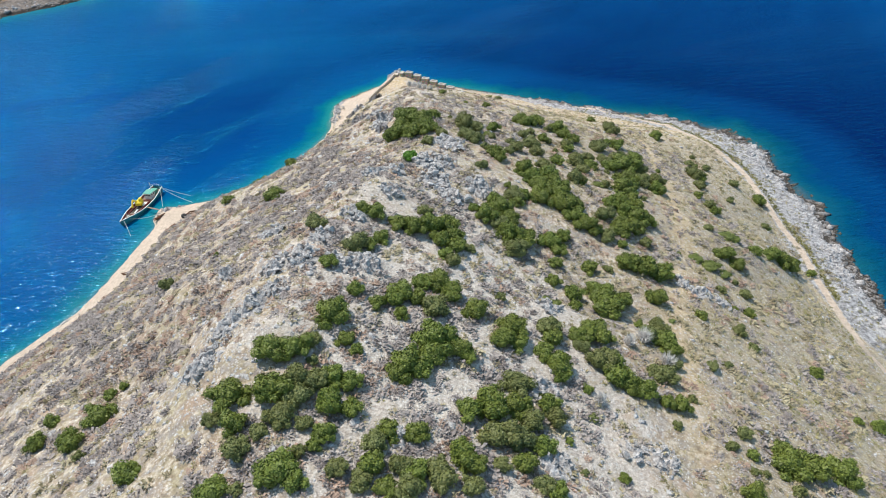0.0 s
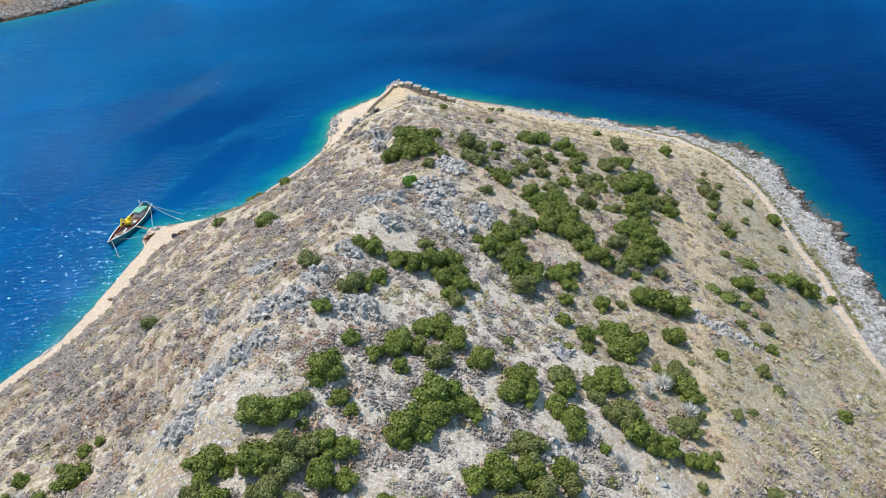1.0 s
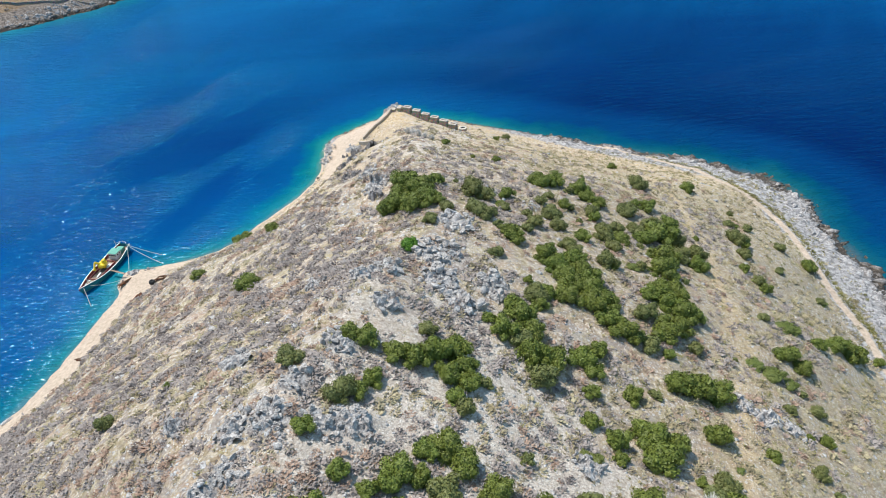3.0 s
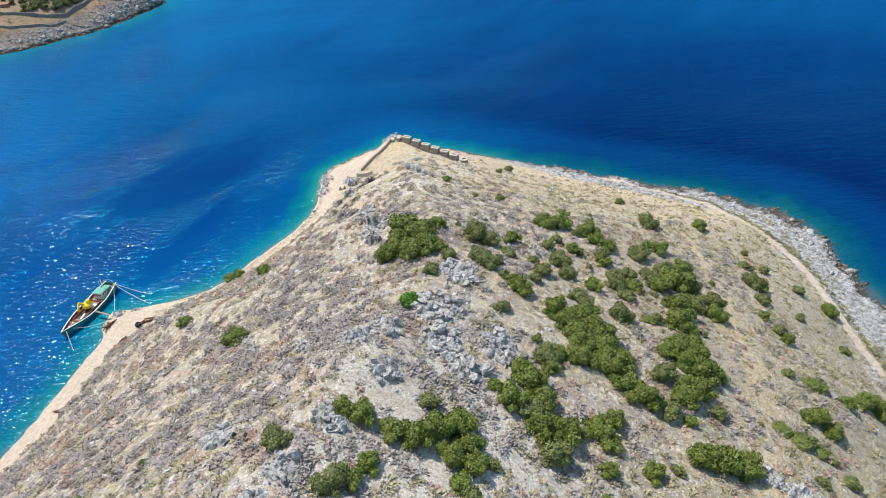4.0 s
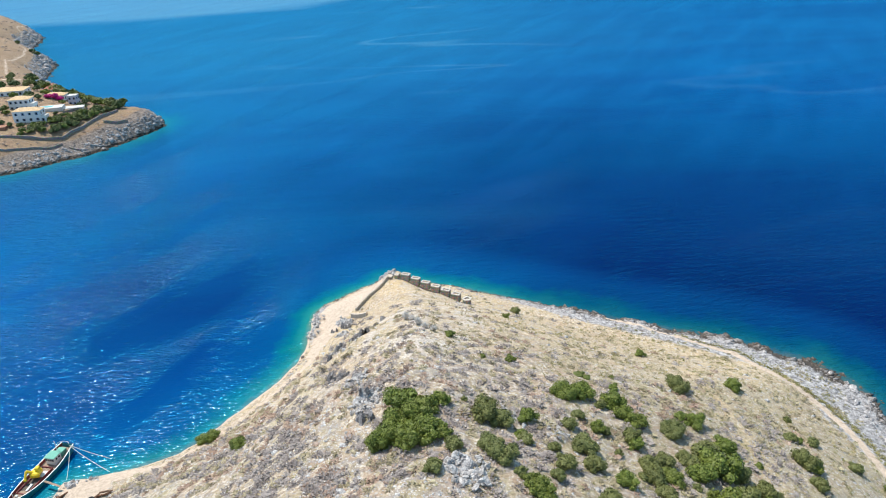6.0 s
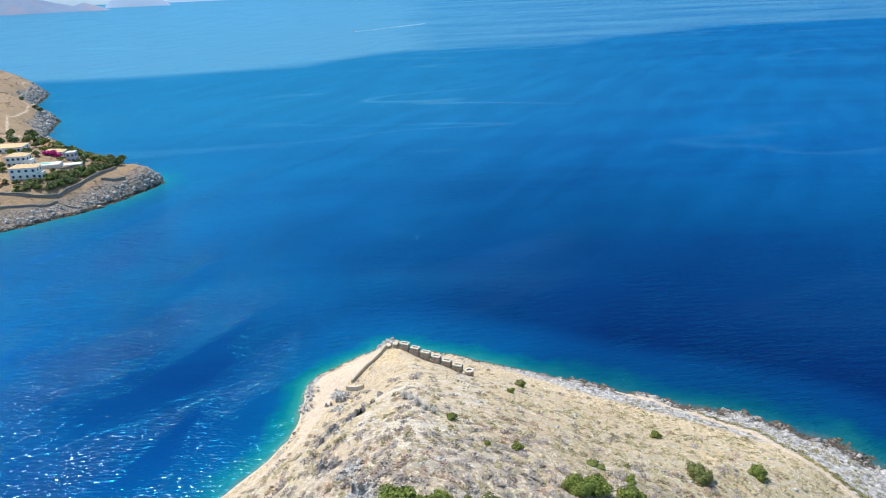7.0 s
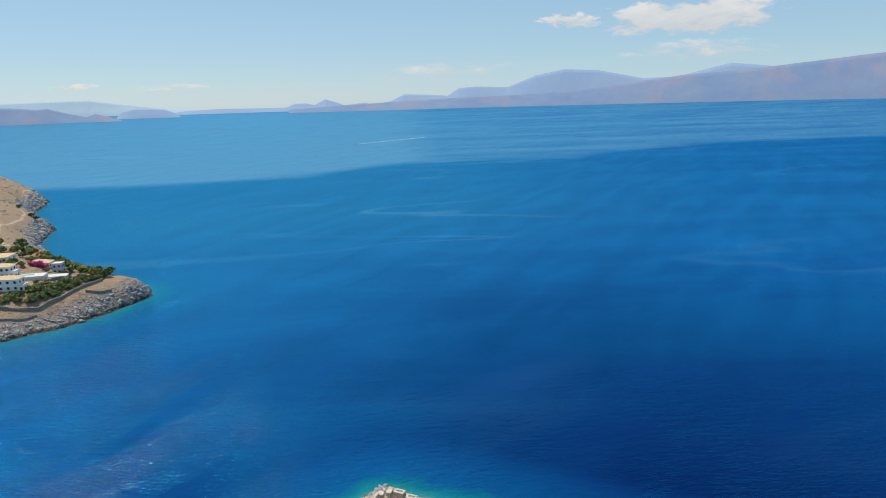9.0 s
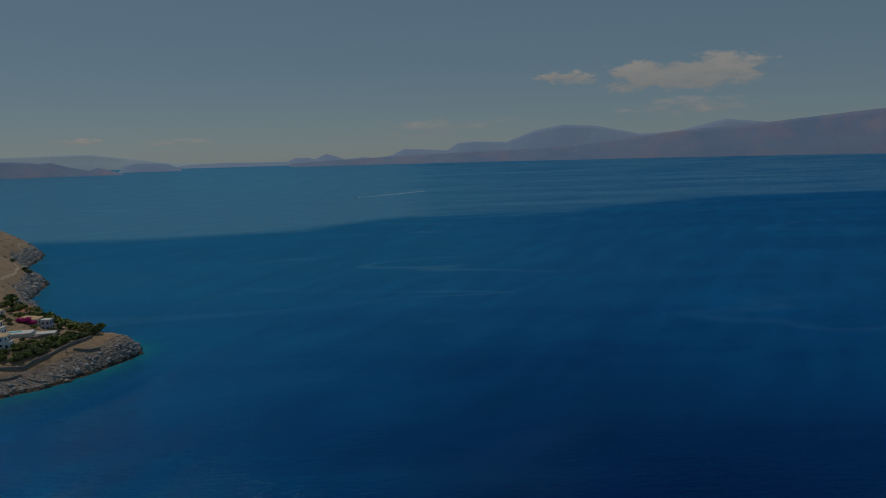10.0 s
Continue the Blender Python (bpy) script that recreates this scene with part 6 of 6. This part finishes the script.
for pts, th, hi, lab in (([(-262, 460), (-231, 461.5), (-212, 464.5), (-203, 468)], 0.8, 1.5, "long dry stone terrace wall"),
                         ([(-203, 468), (-197, 481), (-193, 492), (-188, 506), (-186.5, 512)], 0.8, 1.5, "dry stone terrace wall below the olive garden"),
                         ([(-262, 446), (-226, 449), (-209, 457), (-202, 464)], 0.6, 1.0, "low pale boundary wall"),
                         ([(-188, 492), (-182, 495), (-177, 501)], 0.7, 1.3, "broken dry stone wall on the bare point"),
                         ([(-208, 479), (-203, 492), (-198, 505)], 0.6, 1.4, "dry stone terrace wall in the garden"),
                         ([(-213, 497), (-208, 503), (-204, 511)], 0.6, 1.4, "dry stone terrace wall in the garden"),
                         ([(-198, 463), (-192, 463), (-189, 465.5)], 1.0, 0.5, "pale steps down to the rocks"),
                         ([(-420, 800), (-440, 830), (-470, 850)], 1.2, 3.0, "dark stone wall across the hillside")):
    wall_run("stone_wall", pts, th, hi, M_DRYWALL, lab, "wall", 2.0, far_at, group="walls across the bay", sink=1.5)


def tree_kind(seed, leaves, size, mat, label, tall=1.0, category="tree"):
    base = new("tree")
    g = np.random.RandomState(seed)
    bm = bmesh.new()
    tube(bm, (0, 0, -0.3), (0.05, 0.04, 0.7 * tall), 0.08, 7)
    for k in range(4):
        a = g.uniform(0, 6.28)
        tube(bm, (0.04, 0.03, 0.35 * tall), (math.cos(a) * 0.45, math.sin(a) * 0.45, g.uniform(0.6, 0.9) * tall), 0.035, 5)
    part("trunk", bm, M_BARK, base)
    v, f = leaf_crown(seed, leaves, size, 10, 0.8)
    v = v * np.array([1, 1, tall]) + np.array([0, 0, 0.25])
    link_mesh("crown", v, f, mat, base)
    return tagged(base, label, category, "trees across the bay")


M_PINE = leaf_material("dark pine foliage", (0.025, 0.05, 0.012), (0.06, 0.10, 0.028), (0.12, 0.17, 0.05))
TREES = [tree_kind(61, 420, 0.21, M_PINE, "dark green garden tree among the houses"), tree_kind(62, 420, 0.21, M_LEAF, "green leafy garden tree across the bay"), tree_kind(63, 400, 0.21, M_LEAF_OLIVE, "grey-green olive tree on a garden terrace")]
CYPRESS = tree_kind(64, 500, 0.22, M_PINE, "slim dark green cypress beside a house", 3.2)
BOUGAIN = tree_kind(65, 1200, 0.15, M_PINK, "magenta flowering bougainvillea against a house", 0.9, "bougainvillea")
g = np.random.RandomState(21)
planted = set()


def far_tree(kind, x, y, r):
    m = pose(x, y, far_at(x, y) - 0.1, 0, 0, g.uniform(0, 360)) @ Matrix.Diagonal((r * g.uniform(0.9, 1.15), r, r * g.uniform(0.85, 1.1), 1))
    if kind in planted:
        kind = copy_thing(kind, Matrix())
    planted.add(kind)
    kind.matrix_basis = m
    return kind


# the wooded spine, the olive terraces, and trees between the houses
for k in range(44):
    q = k / 43.0
    far_tree(TREES[g.randint(3) if g.rand() < 0.4 else 1], -189 - 74 * q + g.uniform(-3, 3), 526 + 47 * q + g.uniform(-6, 6), g.uniform(2.9, 4.6))
for k in range(84):
    q, s = g.uniform(0, 1), g.uniform(-1, 1)
    far_tree(TREES[2 if g.rand() < 0.6 else g.randint(2)], -191 - 16 * q + s * 5, 517 - 44 * q + s * 4, g.uniform(1.7, 3.0))
for k in range(40):
    q, s = g.uniform(0, 1), g.uniform(-1, 1)
    far_tree(TREES[1 if g.rand() < 0.6 else 2], -203 - 22 * q + s * 2, 496 - 26 * q + s * 5 - 4 * (k % 2), g.uniform(1.6, 2.6))
for x, y, r in ((-247, 497, 3.4), (-251, 492, 3.0), (-244, 492, 2.6), (-256, 500, 3.2), (-243, 519, 3.6), (-238, 522, 2.8), (-250, 547, 3.2), (-268, 556, 4.0), (-274, 562, 3.6), (-258, 575, 3.4),
                (-240, 552, 3.2), (-236, 546, 3.0), (-222, 519, 2.4), (-212, 520, 2.6), (-228, 474, 2.6), (-222, 472, 2.4), (-215, 471, 2.4), (-209, 474, 2.2), (-234, 475, 2.4), (-240, 478, 2.2),
                (-283, 606, 4.6), (-278, 600, 4.0), (-206, 484, 1.8), (-216, 494, 1.8), (-236, 494, 2.6), (-250, 484, 3.0), (-256, 476, 2.8), (-262, 488, 3.4), (-268, 498, 3.6), (-248, 516, 3.4), (-254, 524, 3.0), (-246, 528, 3.6), (-240, 538, 3.4), (-226, 536, 3.2), (-219, 533, 3.4), (-212, 529, 3.2), (-207, 514, 2.6), (-272, 545, 4.2), (-280, 575, 4.2), (-262, 560, 3.8), (-356, 772, 4.0), (-362, 776, 3.4), (-385, 800, 3.6)):
    far_tree(TREES[g.randint(3)], x, y, r)
for x, y, r in ((-246, 566, 1.5), (-243, 570, 1.4), (-262, 570, 1.5), (-239, 566, 1.3), (-270, 585, 1.5)):
    far_tree(CYPRESS, x, y, r)
for x, y, r in ((-233.0, 526.0, 3.2), (-229.5, 526.0, 3.3), (-226.2, 526.2, 2.8), (-214, 521.5, 1.5)):
    far_tree(BOUGAIN, x, y, r)

# rough scrub and rocks of the far shore
x, y = np.concatenate([g.uniform(-300, -155, 3500), g.uniform(-560, -300, 1500)]), np.concatenate([g.uniform(410, 620, 3500), g.uniform(620, 1050, 1500)])
d = signed_distance(FAR_COAST, x, y)
k = (d > 9) & (g.rand(5000) < 0.8) & (line_distance(FAR_TRACK, x, y) > 4)
scatter("far_scrub", HERBS, x[k], y[k], g.uniform(0.6, 1.4, int(k.sum())) * np.where(y[k] > 620, 1.8, 1.0), M_MAUVE, "dry scrub on the far shore", "scrub", 0.7, 0.15, far_height, 31)
t = g.uniform(0, 1, 6000)
line = FAR_COAST[1:15]
cx, cy = np.interp(t * 13, np.arange(14), [p[0] for p in line]), np.interp(t * 13, np.arange(14), [p[1] for p in line])
cx, cy = cx + g.uniform(-16, 16, 6000), cy + g.uniform(-16, 16, 6000)
d = signed_distance(FAR_COAST, cx, cy)
k = (d > -2.5) & (d < 9)
scatter("far_rocks", STONES, cx[k], cy[k], np.clip(g.lognormal(0.1, 0.5, int(k.sum())), 0.5, 3.2) * np.clip(1.2 - d[k] / 20, 0.4, 1.2), M_STONE_FAR,
        "jagged grey rocks along the far shore", "rocks", 0.8, 0.3, lambda x, y: np.maximum(far_height(x, y), -0.4), 32)
line = FAR_COAST[14:28]
cx, cy = np.interp(t * 13, np.arange(14), [p[0] for p in line]), np.interp(t * 13, np.arange(14), [p[1] for p in line])
cx, cy = cx + g.uniform(-30, 30, 6000), cy + g.uniform(-30, 30, 6000)
d = signed_distance(FAR_COAST, cx, cy)
k = (d > -3) & (d < 15)
scatter("far_rocks", STONES, cx[k], cy[k], np.clip(g.lognormal(0.6, 0.5, int(k.sum())), 0.8, 5.0), M_STONE_FAR,
        "grey rocks along the distant cove", "rocks", 0.8, 0.3, lambda x, y: np.maximum(far_height(x, y), -0.4), 33)

# ---- motorboat crossing the strait ----
M_FOAM = Nodes("foam wake")
M_FOAM = M_FOAM.done(M_FOAM.ramp(M_FOAM.noise(0.12, 5), [(0.35, (0.35, 0.50, 0.60)), (0.6, (0.85, 0.88, 0.9))]), 0.7)
launch = new("motorboat")
launch.matrix_world = pose(-128, 1967, float(sea_height(np.array([-128.0]), np.array([1967.0]))[0]) + 0.1, 0, 0, -138)
rings = [[(x, -b, 1.3), (x, -b * 0.7, -0.2), (x, b * 0.7, -0.2), (x, b, 1.3)] for x, b in ((-5, 1.6), (-2, 1.8), (2, 1.6), (4.5, 0.8), (6, 0.05))]
bm, vs = loft(rings)
bm.faces.new(vs[0])
part("hull", bm, M_WHITE, launch)
part("cabin", (lambda b: (box(b, -0.5, 0, 0.9, 4.0, 2.2, 1.6, bevel=0.3, taper=0.8), b)[1])(bmesh.new()), M_WHITE, launch)
tagged(launch, "small white motorboat far out on the water", "motorboat")
wp = []
for k in range(25):
    q = k / 24.0
    x, y = -124 + 190 * q, 1971 + 213 * q
    w = 1.5 + 1.6 * q
    zz = sea_height(np.array([x]), np.array([y]))[0] + 0.25
    wp.append([(x - w * 0.7, y + w * 0.6, zz), (x + w * 0.7, y - w * 0.6, zz)])
bm, vs = loft(wp)
tagged(part("wake", bm, M_FOAM), "white foam wake behind a motorboat", "wake", kind="stuff")
